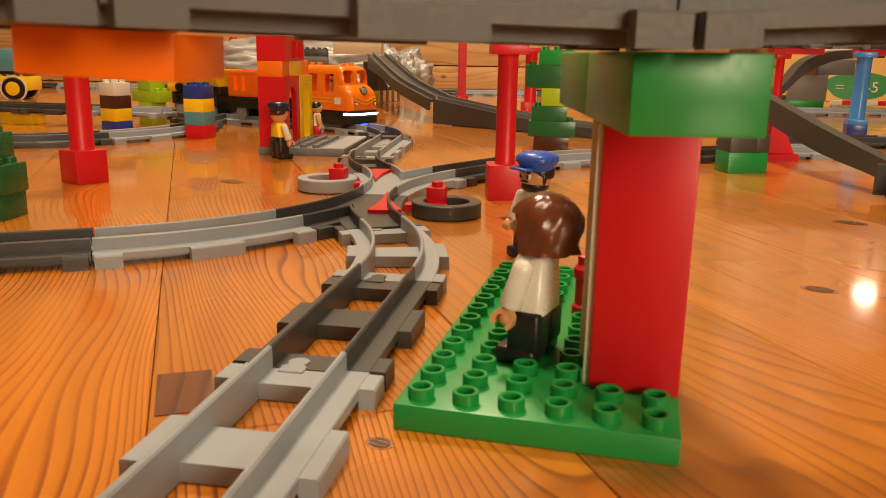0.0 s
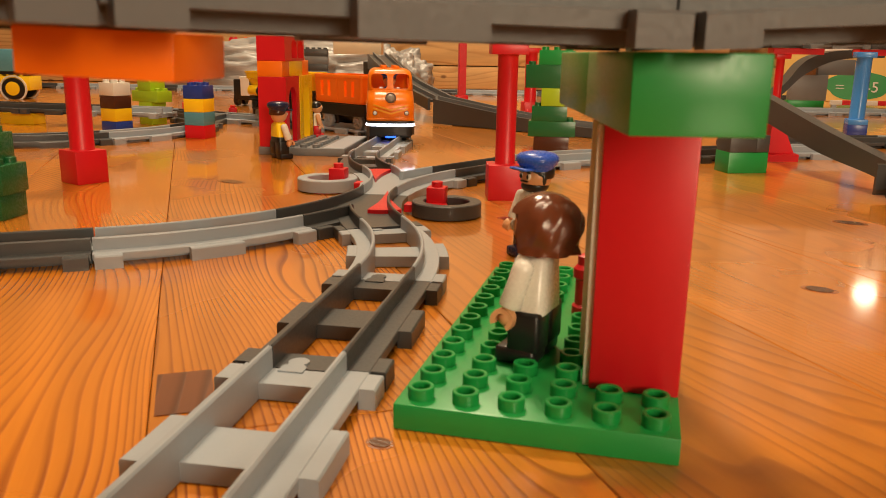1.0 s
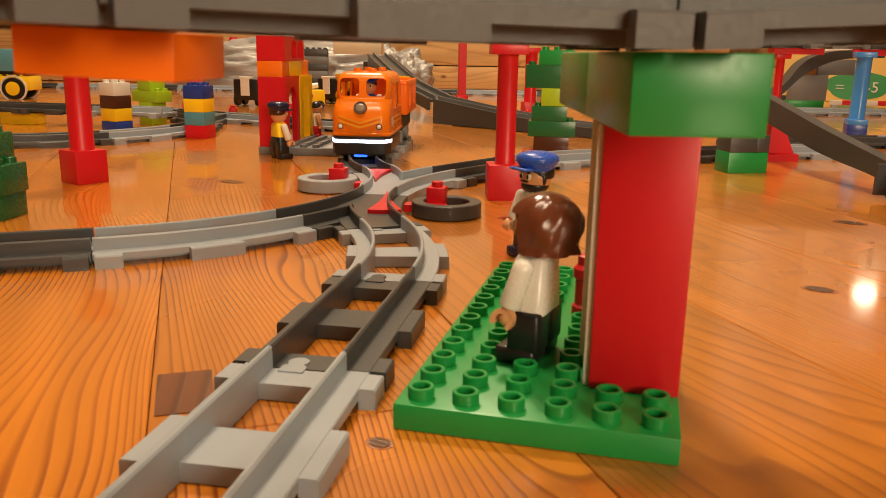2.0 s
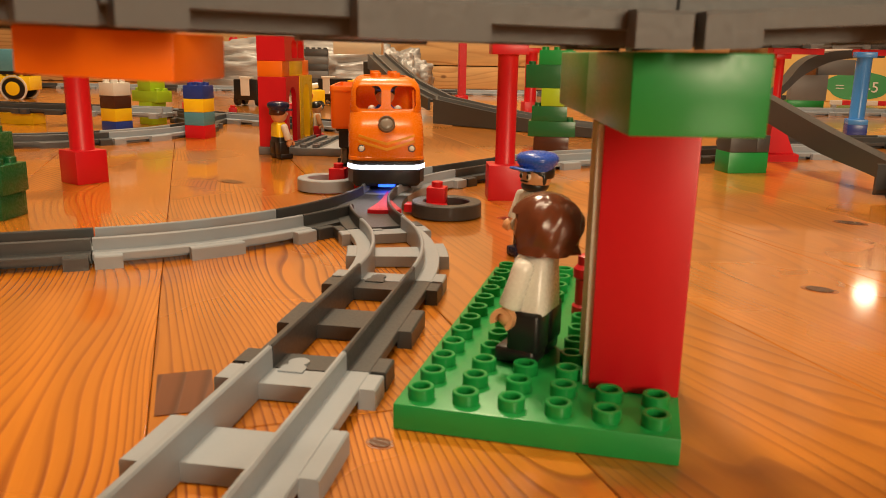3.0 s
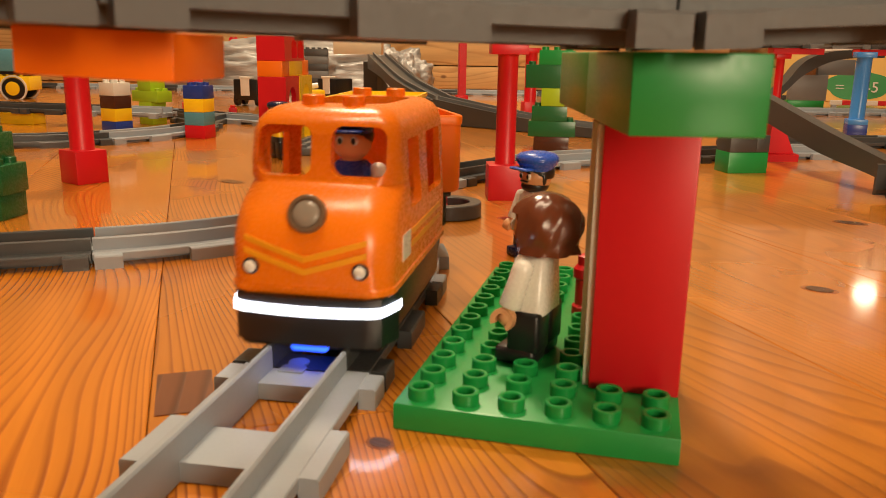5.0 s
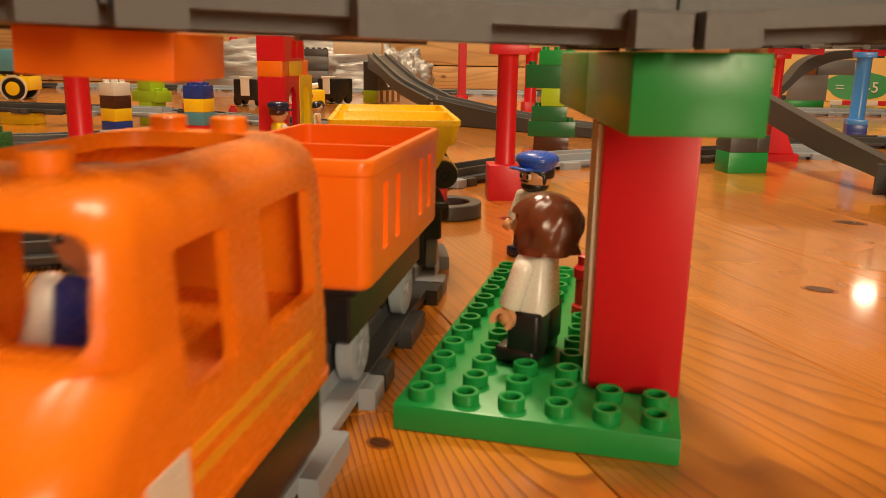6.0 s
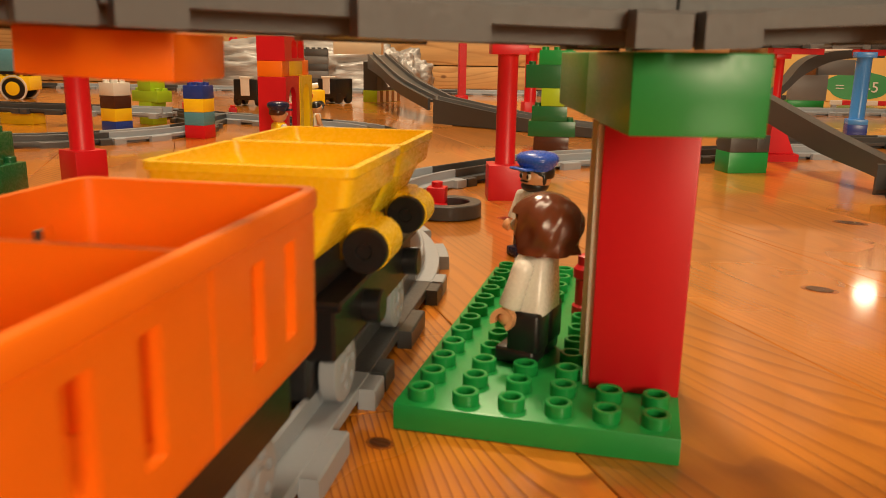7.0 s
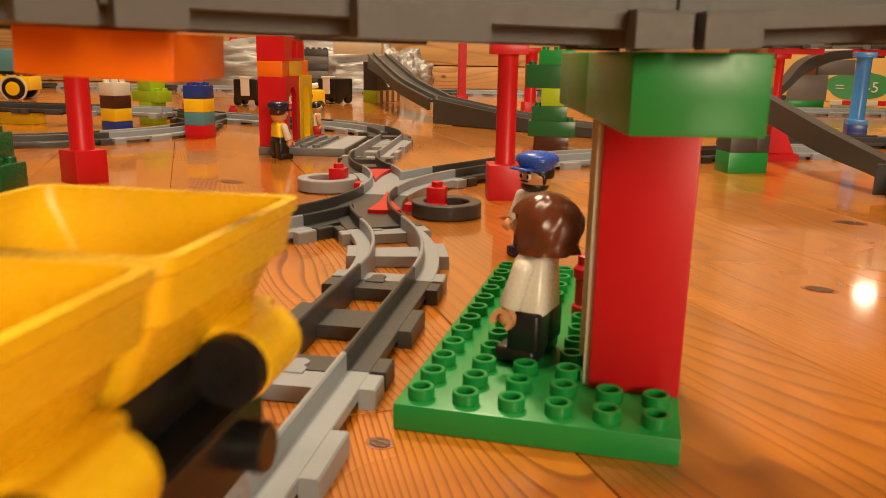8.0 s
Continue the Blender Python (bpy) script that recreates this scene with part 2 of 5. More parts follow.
def ball(bm, c, rx, ry, rz, mat=0, seg=16, rot=None, cut=-1.0):
    m = Matrix.Translation(c) @ (rot or Matrix()) @ Matrix.Diagonal((rx, ry, rz, 1))
    rings = []
    n = max(6, seg // 2)
    a0 = math.asin(max(-0.999, cut))
    for i in range(n + 1):
        a = a0 + (math.pi / 2 - 0.02 - a0) * i / n
        rings.append((math.cos(a), math.sin(a)))
    lathe(bm, rings, m, seg, mat)


def slab(bm, outer, holes, thick, m=None, mat=0):
    """A plate in the xy plane with holes cut through it, thick along z from 0."""
    m = m or Matrix()
    edges = []
    for ring in [outer, *holes]:
        vs = [bm.verts.new((x, y, 0)) for x, y in ring]
        edges += [bm.edges.new((vs[i], vs[(i + 1) % len(vs)])) for i in range(len(vs))]
    r = bmesh.ops.triangle_fill(bm, use_beauty=True, use_dissolve=False, edges=edges, normal=(0, 0, 1))
    fs = [f for f in r["geom"] if isinstance(f, bmesh.types.BMFace)]
    ex = bmesh.ops.extrude_face_region(bm, geom=fs)
    top = [v for v in ex["geom"] if isinstance(v, bmesh.types.BMVert)]
    bmesh.ops.translate(bm, vec=(0, 0, thick), verts=top)
    vs = set(top) | {v for f in fs for v in f.verts}
    allf = {f for v in vs for f in v.link_faces}
    for f in allf:
        f.material_index = mat
    bmesh.ops.recalc_face_normals(bm, faces=list(allf))
    bmesh.ops.transform(bm, matrix=m, verts=list(vs))


def round_rect(x0, x1, y0, y1, r, n=4):
    pts = []
    for cx, cy, a in ((x1 - r, y0 + r, -90), (x1 - r, y1 - r, 0), (x0 + r, y1 - r, 90), (x0 + r, y0 + r, 180)):
        for i in range(n + 1):
            t = radians(a + 90 * i / n)
            pts.append((cx + r * math.cos(t), cy + r * math.sin(t)))
    return pts


def arch(x0, x1, y0, y1, n=8):
    """An upright opening with a half-round head."""
    r, c = (x1 - x0) / 2, (x0 + x1) / 2
    return [(x0, y0), (x1, y0)] + [(c + r * math.cos(math.pi * i / n), y1 - r + r * math.sin(math.pi * i / n)) for i in range(n + 1)]


UPRIGHT = pose(0, 0, 0, 90)            # plate's y becomes z, its thickness runs to -y
SIDEWAYS = pose(0, 0, 0, 90, 0, 90)    # plate's x becomes y, its y becomes z, thickness runs to +x


def sweep(bm, frames_, section, mat=0, close=True):
    """Carry a closed section of (across, height) along frames of (x, y, z, heading in degrees)."""
    rows = []
    for x, y, z, h in frames_:
        c, s = math.cos(radians(h)), math.sin(radians(h))
        rows.append([bm.verts.new((x + u * c, y - u * s, z + w)) for u, w in section])
    n = len(section)
    for a, b in zip(rows, rows[1:]):
        for i in range(n):
            f = bm.faces.new((a[i], a[(i + 1) % n], b[(i + 1) % n], b[i]))
            f.material_index = mat
    if close:
        bm.faces.new(rows[0][::-1]).material_index = mat
        bm.faces.new(rows[-1]).material_index = mat
    bmesh.ops.recalc_face_normals(bm, faces=bm.faces[:])


# ---- bricks ----
STUD = 0.016
TALL = 0.0192


def stud_form(bm, x, y, z, mat=0, hollow=False):
    m = Matrix.Translation((x, y, z))
    if hollow:
        lathe(bm, [(0.0047, -0.0003), (0.0047, 0.004), (0.0044, 0.0044), (0.0034, 0.0044), (0.0031, 0.004), (0.0031, 0.0008)], m, 18, mat)
    else:
        lathe(bm, [(0.0047, -0.0003), (0.0047, 0.004), (0.0043, 0.0044), (0.002, 0.0044)], m, 14, mat)


def brick(nx, ny, material, label, at, tall=1.0, studs=True, group="", name="toy_brick"):
    """A building brick with its foot at z 0, centred."""
    bm = bmesh.new()
    w, d = nx * STUD / 2 - 0.0001, ny * STUD / 2 - 0.0001
    box(bm, -w, w, -d, d, 0, TALL * tall - 0.0001, 0.0005, 2)
    if studs:
        for i in range(nx):
            for j in range(ny):
                stud_form(bm, (i + 0.5) * STUD - nx * STUD / 2, (j + 0.5) * STUD - ny * STUD / 2, TALL * tall)
    return solid(name, bm, material, label, "toy brick", at, group)


def brick_stack(x, y, turn, courses, group, z=0.0, nx=2, ny=2):
    """Courses from the floor up: (material, label)."""
    for k, (m, label) in enumerate(courses):
        brick(nx, ny, m, label, pose(x, y, z + k * TALL, 0, 0, turn), 1.0, k == len(courses) - 1, group)

# ---- the room ----
def room():
    for name, a in (("wall_north", (-4.2, 4.2, 3.75, 3.87)), ("wall_south", (-4.2, 4.2, -3.12, -3.0)), ("wall_east", (4.2, 4.32, -3.12, 3.87)), ("wall_west", (-4.32, -4.2, -3.12, 3.87))):
        bm = bmesh.new()
        box(bm, *a, 0, 2.5)
        tagged(new(name, mesh_of(name, bm, WALL_PAINT, 0)), "warm cream painted plaster wall of the room", "wall", kind="structure")
    bm = bmesh.new()
    box(bm, -4.32, 4.32, -3.12, 3.87, 2.5, 2.6)
    tagged(new("ceiling", mesh_of("ceiling", bm, CEILING_PAINT, 0)), "white painted ceiling over the play room", "ceiling", kind="structure")
    bm = bmesh.new()
    box(bm, -4.32, 4.32, -3.12, 3.87, -0.06, -0.022)
    fl = tagged(new("floor", mesh_of("floor", bm, SEAM, 0)), "lacquered orange pine floor of long boards", "floor", kind="structure")
    return fl


BOARD_TURN = 17.5
BOARD = 0.1355


def floor_boards(fl):
    rng = random.Random(5)
    meshes = []
    for length in (1.7, 2.3, 2.9):
        bm = bmesh.new()
        box(bm, -BOARD / 2 + 0.0002, BOARD / 2 - 0.0002, 0, length - 0.0006, -0.022, 0, 0.0004, 1)
        me = mesh_of("board", bm, FLOOR_WOOD, 0)
        plain = me.copy()
        plain.materials[0] = PLAIN_WOOD
        meshes.append((length, me, plain))
    turn = pose(0, 0, 0, 0, 0, BOARD_TURN)
    for k in range(-34, 36):
        u = -0.0195 + (k + 0.5) * BOARD
        v = -4.6 - rng.random() * 1.6
        if k == 0:
            v = 0.2625 - 2.3 * 2
        while v < 5.2:
            length, me, plain = meshes[rng.randrange(3)] if k != 0 else meshes[1]
            # boards end under the walls
            c, sn = math.cos(radians(BOARD_TURN)), math.sin(radians(BOARD_TURN))
            lo = max(v, (u * c - 4.25) / sn, (-3.05 - u * sn) / c)
            hi = min(v + length, (u * c + 4.25) / sn, (3.80 - u * sn) / c)
            if hi - lo > length - 0.001:
                put("board", plain if k >= 1 else me, fl, turn @ Matrix.Translation((u, v, 0)))
            elif hi - lo > 0.02:
                bm = bmesh.new()
                box(bm, -BOARD / 2 + 0.0002, BOARD / 2 - 0.0002, 0, hi - lo - 0.0006, -0.022, 0, 0.0004, 1)
                put("board", mesh_of("board", bm, PLAIN_WOOD if k >= 1 else FLOOR_WOOD, 0), fl, turn @ Matrix.Translation((u, lo, 0)))
            v += length
    bm = bmesh.new()
    box(bm, -0.0105, 0.0105, -0.0195, 0.0195, -0.004, 0.0004)
    ob = part("wood_patch", bm, PLUG_WOOD, fl, "small reddish repair patch let into the floor", 0)
    ob.matrix_basis = pose(-0.0965, 0.283, 0, 0, 0, BOARD_TURN)


def floor_knots(fl):
    """Dark oval knots, each with a paler ring, flush in the boards."""
    for x, y, a, b in ((-0.0191, 0.244, 0.0038, 0.0030), (0.2166, 0.4361, 0.0075, 0.0050), (0.3305, 0.6296, 0.010, 0.006), (0.0566, 0.6237, 0.009, 0.006), (-0.2084, 0.7875, 0.013, 0.007)):
        for k, z, m, name in ((1.35, 0.00015, KNOT_RING, "knot_ring"), (1.0, 0.0004, KNOT_WOOD, "knot")):
            bm = bmesh.new()
            lathe(bm, [(a * k, -0.003), (a * k, z)], Matrix.Diagonal((b / a, 1, 1, 1)), 26)
            ob = part(name, bm, m, fl, "dark oval knot in a floor board" if name == "knot" else "", 0)
            ob.matrix_basis = pose(x, y, 0, 0, 0, BOARD_TURN + 40)


floor_ob = room()


# ---- the railway: pieces laid end to end ----
RADIUS = 0.2536
START = (-0.0726 - 0.128 * math.sin(radians(9.79)), 0.1634 - 0.128 * math.cos(radians(9.79)), 9.79)
# S: straight, metres; C: bend, degrees, right is positive; K: play in a joint, degrees
MAIN = [("S", 0.128), ("S", 0.128), ("S", 0.128), ("C", -30), ("C", 30), ("C", -30), ("K", -5), ("C", 30), ("S", 0.128), ("S", 0.064), ("K", -3), ("C", -30), ("C", -30),
        ("S", 0.128), ("S", 0.128), ("S", 0.128), ("S", 0.128)]


def ahead(x, y, h, kind, amount, u=1.0):
    """The place and heading a share u along a piece that starts at x, y. Headings are degrees from +y towards +x."""
    if kind == "K":
        return x, y, h + amount
    if kind == "S":
        return x + math.sin(radians(h)) * amount * u, y + math.cos(radians(h)) * amount * u, h
    s = 1 if amount > 0 else -1
    cx, cy = x + math.sin(radians(h + 90 * s)) * RADIUS, y + math.cos(radians(h + 90 * s)) * RADIUS
    h2 = h + amount * u
    return cx - math.sin(radians(h2 + 90 * s)) * RADIUS, cy - math.cos(radians(h2 + 90 * s)) * RADIUS, h2


def length_of(kind, amount):
    return amount if kind == "S" else 0.0 if kind == "K" else abs(radians(amount)) * RADIUS


def on_line(s):
    """Place and heading at s metres along the main line; s is 0 at the second piece's start."""
    s += 0.128
    x, y, h = START
    if s < 0:
        return ahead(x, y, h, "S", s)
    for kind, amount in MAIN:
        n = length_of(kind, amount)
        if kind != "K" and s <= n:
            return ahead(x, y, h, kind, amount, s / n)
        x, y, h = ahead(x, y, h, kind, amount)
        s -= n
    return ahead(x, y, h, "S", s)


WALL_R = [(0.0135, 0.0006), (0.0162, 0.0006), (0.0162, 0.0075), (0.0161, 0.0154), (0.0154, 0.0162), (0.0144, 0.0162), (0.0138, 0.0154)]
FLANGE_R = [(0.0158, 0.004), (0.0252, 0.004), (0.0252, 0.0078), (0.0248, 0.0083), (0.0158, 0.0083)]


def mirrored(sec):
    return [(-u, w) for u, w in sec[::-1]]


def track_parts(ob, kind, amount, material, name_ends=True, rise=None):
    """Rails, ties and cross plates of one piece whose start is the origin, heading +y; rise(u) lifts it."""
    n = 2 if (kind == "S" and rise is None) else 14
    up = rise or (lambda u: 0.0)

    def fr(u0, u1, k=None):
        k = k or max(2, round(n * (u1 - u0)) + 1)
        out = []
        for i in range(k):
            u = u0 + (u1 - u0) * i / (k - 1)
            x, y, h = ahead(0, 0, 0, kind, amount, u)
            out.append((x, y, up(u), h))
        return out
    for sec_w, sec_f in ((WALL_R, FLANGE_R), (mirrored(WALL_R), mirrored(FLANGE_R))):
        bm = bmesh.new()
        sweep(bm, fr(0.003, 0.997), sec_f)
        sweep(bm, fr(0.003, 0.997), sec_w)
        part("rail", bm, material, ob)
    L = length_of(kind, amount)
    for side in (1, -1):
        for a, b in ((0.0015, 0.0155), (L / 2 - 0.0155, L / 2 + 0.0155), (L - 0.0155, L - 0.0015)):
            bm = bmesh.new()
            sec = [(side * 0.0248, 0.0), (side * 0.0312, 0.0), (side * 0.0312, 0.0072), (side * 0.0306, 0.0080), (side * 0.0248, 0.0080)]
            sweep(bm, fr(a / L, b / L, 4), sec if side > 0 else sec[::-1])
            part("tie", bm, material, ob)
    for a, b in ((0.0006, 0.0155), (L / 2 - 0.012, L / 2 + 0.012), (L - 0.0155, L - 0.0006)):
        bm = bmesh.new()
        sweep(bm, fr(a / L, b / L, 4), [(-0.0142, 0.0005), (0.0142, 0.0005), (0.0142, 0.0070), (-0.0142, 0.0070)])
        part("cross_plate", bm, material, ob)
    # the interlocking tongue that reaches over the neighbour's plate
    bm = bmesh.new()
    x, y, h = ahead(0, 0, 0, kind, amount)
    pts = [(-0.0105, -0.004), (-0.0005, -0.004), (-0.0005, 0.0015), (-0.0025, 0.0035)]
    pts += [(-0.0055 + 0.0042 * math.cos(radians(a)), 0.0065 + 0.0042 * math.sin(radians(a))) for a in range(-40, 221, 26)]
    pts += [(-0.0085, 0.0035), (-0.0105, 0.0015)]
    slab(bm, pts, [], 0.0012, pose(x, y, 0.0064 + up(1.0), 0, 0, -h))
    part("tongue", bm, material, ob)


PROTO = {}


def track_piece(kind, amount, material, at, group, label):
    key = (kind, amount, material.name)
    if key in PROTO:
        ob = copy_thing(PROTO[key], at)
    else:
        ob = thing("toy_track", label, "toy track", group, at)
        track_parts(ob, kind, amount, material)
        PROTO[key] = ob
    return tagged(ob, label, "toy track", group)


GREYS = {"L": (LIGHT_GREY, "light grey"), "D": (DARK_GREY, "dark grey"), "M": (MID_GREY, "mid grey"), "B": (BRIDGE_GREY, "grey")}


def lay(x, y, h, pieces, colours, group, z=0.0):
    for (kind, amount), c in zip(pieces, colours):
        if kind != "K":
            m, word = GREYS[c]
            shape = "straight" if kind == "S" else "curved"
            track_piece(kind, amount, m, pose(x, y, z, 0, 0, -h), group, f"{word} {shape} plastic toy railway track on the floor")
        x, y, h = ahead(x, y, h, kind, amount)
    return x, y, h


def switch(material, word, at, ring_at, knob_at, lever_red, tongue):
    """A points piece: the single end at the origin heading +y, two legs curving 30 degrees apart, a ring with a red lever knob."""
    ob = thing("toy_track_switch", f"{word} plastic toy railway points with a red lever and ring", "toy track", "", at)
    for sgn in (1, -1):
        lift = 0.0 if sgn > 0 else 0.0004

        def fr(u0, u1, k=10):
            return [(*ahead(0, 0, 0, "C", 30 * sgn, u0 + (u1 - u0) * i / (k - 1))[:2], lift, ahead(0, 0, 0, "C", 30 * sgn, u0 + (u1 - u0) * i / (k - 1))[2]) for i in range(k)]
        bm = bmesh.new()
        sweep(bm, fr(0.003, 0.997, 14), [(-0.0252, 0.001), (0.0252, 0.001), (0.0252, 0.0078), (0.0248, 0.0082), (-0.0252, 0.0082)])
        part("deck", bm, material, ob)
        outer = WALL_R if sgn > 0 else mirrored(WALL_R)
        inner = mirrored(WALL_R) if sgn > 0 else WALL_R
        bm = bmesh.new()
        sweep(bm, fr(0.003, 0.997, 14), outer)
        part("rail", bm, material, ob)
        bm = bmesh.new()
        sweep(bm, fr(0.62, 0.997, 8), inner)
        part("rail", bm, material, ob)
        x, y, h = ahead(0, 0, 0, "C", 30 * sgn)
        for s2 in (1, -1):
            bm = bmesh.new()
            lo, hi = sorted((s2 * 0.0248, s2 * 0.0312))
            box(bm, lo, hi, -0.0155, -0.001, 0, 0.008, 0.0005, 1)
            bmesh.ops.transform(bm, matrix=pose(x, y, 0, 0, 0, -h), verts=bm.verts[:])
            part("tie", bm, material, ob)
    # red tongue: a three-cornered blade with hollow sides, from its tip to its broad end
    (tx, ty), (ax, ay), (bx_, by_) = tongue
    mx, my = (tx + ax + bx_) / 3, (ty + ay + by_) / 3
    ring = []
    for (px, py), (qx, qy), pull in (((tx, ty), (ax, ay), 0.30), ((ax, ay), (bx_, by_), -0.10), ((bx_, by_), (tx, ty), 0.30)):
        for i in range(6):
            u = i / 6
            k = pull * 4 * u * (1 - u)
            x, y = px + (qx - px) * u, py + (qy - py) * u
            ring.append((x + (mx - x) * k, y + (my - y) * k))
    bm = bmesh.new()
    slab(bm, ring, [], 0.0030, pose(0, 0, 0.0086))
    part("lever_tongue", bm, lever_red, ob, "glossy red points tongue", 25)
    rx, ry = ring_at
    bm = bmesh.new()
    lathe(bm, [(0.0185, 0.001), (0.0282, 0.001), (0.0282, 0.0112), (0.0275, 0.012), (0.0192, 0.012), (0.0185, 0.0112), (0.0185, 0.001)], Matrix.Translation((rx, ry, 0)), 40, cap=False)
    part("ring", bm, material, ob)
    bm = bmesh.new()
    kx, ky = knob_at
    box(bm, rx - 0.019, rx + 0.019, ry - 0.007, ry + 0.007, 0.001, 0.006, 0.0005, 1)
    bx = math.copysign(1, -rx)
    box(bm, min(rx, rx + bx * 0.034), max(rx, rx + bx * 0.034), ry - 0.006, ry + 0.006, 0.002, 0.0088, 0.0005, 1)
    part("lever_arm", bm, lever_red, ob)
    bm = bmesh.new()
    box(bm, kx - 0.0076, kx + 0.0076, ky - 0.0076, ky + 0.0076, 0.004, 0.0212, 0.0007, 2)
    stud_form(bm, kx, ky, 0.0212)
    part("lever_knob", bm, lever_red, ob)
    return ob


# tongue corners in a points piece's own space: tip, then the two corners of the broad end
DARK_TONGUE = ((-0.006, -0.006), (-0.0365, 0.075), (-0.0115, 0.0816))
LIGHT_TONGUE = ((-0.0195, 0.062), (-0.0475, 0.126), (-0.0205, 0.134))


def node(i):
    x, y, h = START
    for kind, amount in MAIN[:i]:
        x, y, h = ahead(x, y, h, kind, amount)
    return x, y, h


LINE_2 = (-1.32, 1.517, 103)


def railway():
    # near line: two straights and a bend up to the points
    lay(*START, MAIN[:4], "DLDL", "main line track")
    # the points: two of them, single ends together
    sx, sy, sh = node(5)
    switch(DARK_GREY, "dark grey", pose(sx, sy, 0, 0, 0, -(sh + 180)), (-0.064, 0.032), (-0.054, 0.020), RED, DARK_TONGUE)
    switch(LIGHT_GREY, "light grey", pose(sx, sy, 0.0002, 0, 0, -sh), (-0.066, 0.062), (-0.055, 0.062), RED, LIGHT_TONGUE)
    lay(*node(6), MAIN[6:], "-DLL-DLDLDL", "main line track")
    # the branch that leaves the near points to the west
    x, y, h = ahead(sx, sy, sh + 180, "C", 30)
    lay(x, y, h, [("C", 30), ("S", 0.128), ("S", 0.128), ("C", 30)], "LDLD", "west branch track")
    # the branch that leaves the far points to the east
    x, y, h = ahead(sx, sy, sh, "C", 30)
    lay(x, y, h, [("S", 0.128), ("C", 30), ("S", 0.128), ("S", 0.128), ("C", 30)], "DLLDL", "east branch track")
    # lines across the far floor
    x, y, h = lay(-0.95, 0.94, 75, [("S", 0.128)] * 3 + [("C", -30), ("C", -30), ("C", -30)], "DDDDLD", "far line track")
    switch(DARK_GREY, "dark grey", pose(x, y, 0, 0, 0, -h), (0.058, 0.155), (0.050, 0.185), RED, LIGHT_TONGUE)
    lay(*LINE_2, [("S", 0.128)] * 7, "DDDDDDL", "second far line track", 0.0190)
    lay(-2.0, 2.62, 90, [("S", 0.128)] * 28, "LDLLDDLLDLLDLLDDLLDLLDLLDLLD", "back line track")
    lay(0.42, 1.185, 82, [("S", 0.128)] * 8, "DDLDDLDD", "right line track")
    lay(0.80, 1.93, 88, [("S", 0.128)] * 7, "LLDLLDL", "right back line track")


railway()


# ---- the station platform plate and what stands on it ----
PLATE = (-0.0155, 0.2548, -14.335)


def on_plate(x, y, z=0.0, turn=0.0):
    return pose(PLATE[0], PLATE[1], 0, 0, 0, PLATE[2]) @ pose(x, y, z, 0, 0, turn)


def green_plate():
    ob = thing("baseplate", "bright green six by twelve toy building plate on the floor", "toy plate", at=on_plate(0, 0))
    bm = bmesh.new()
    box(bm, 0, 0.096, 0, 0.192, 0, 0.0096, 0.0007, 2)
    part("plate", bm, GREEN, ob)
    bm = bmesh.new()
    stud_form(bm, 0, 0, 0, hollow=True)
    me = mesh_of("stud", bm, GREEN)
    for i in range(6):
        for j in range(12):
            put("stud", me, ob, pose((i + 0.5) * STUD, (j + 0.5) * STUD, 0.0096))


green_plate()


def kiosk_wall():
    """The red wall post with a cream door leaf on its west side."""
    ob = thing("toy_wall_post", "tall glossy red wall post with a cream door leaf", "toy wall", at=on_plate(0.064, 0.032, 0.0096))
    bm = bmesh.new()
    box(bm, 0.0002, 0.0318, 0, 0.0318, 0, 0.0958, 0.0008, 2)
    part("post", bm, RED, ob)
    bm = bmesh.new()
    box(bm, -0.0052, -0.0006, 0.022, 0.0305, 0.0, 0.0955, 0.0006, 2)
    part("door_leaf", bm, CREAM, ob, "cream door leaf")
    bm = bmesh.new()
    box(bm, -0.0022, 0.0002, 0.0025, 0.021, 0.0, 0.0955, 0.0006, 2)
    part("door_edge", bm, WHITE, ob, "pale door edge")


kiosk_wall()


def hydrant():
    bm = bmesh.new()
    lathe(bm, [(0.0062, 0), (0.0062, 0.004), (0.005, 0.005), (0.005, 0.017), (0.0062, 0.018), (0.0062, 0.022), (0.0045, 0.024), (0.0045, 0.028), (0.002, 0.029)])
    solid("toy_pillar", bm, RED, "small round red plastic pillar on the green plate", "toy part", on_plate(0.056, 0.120, 0.0096))


hydrant()


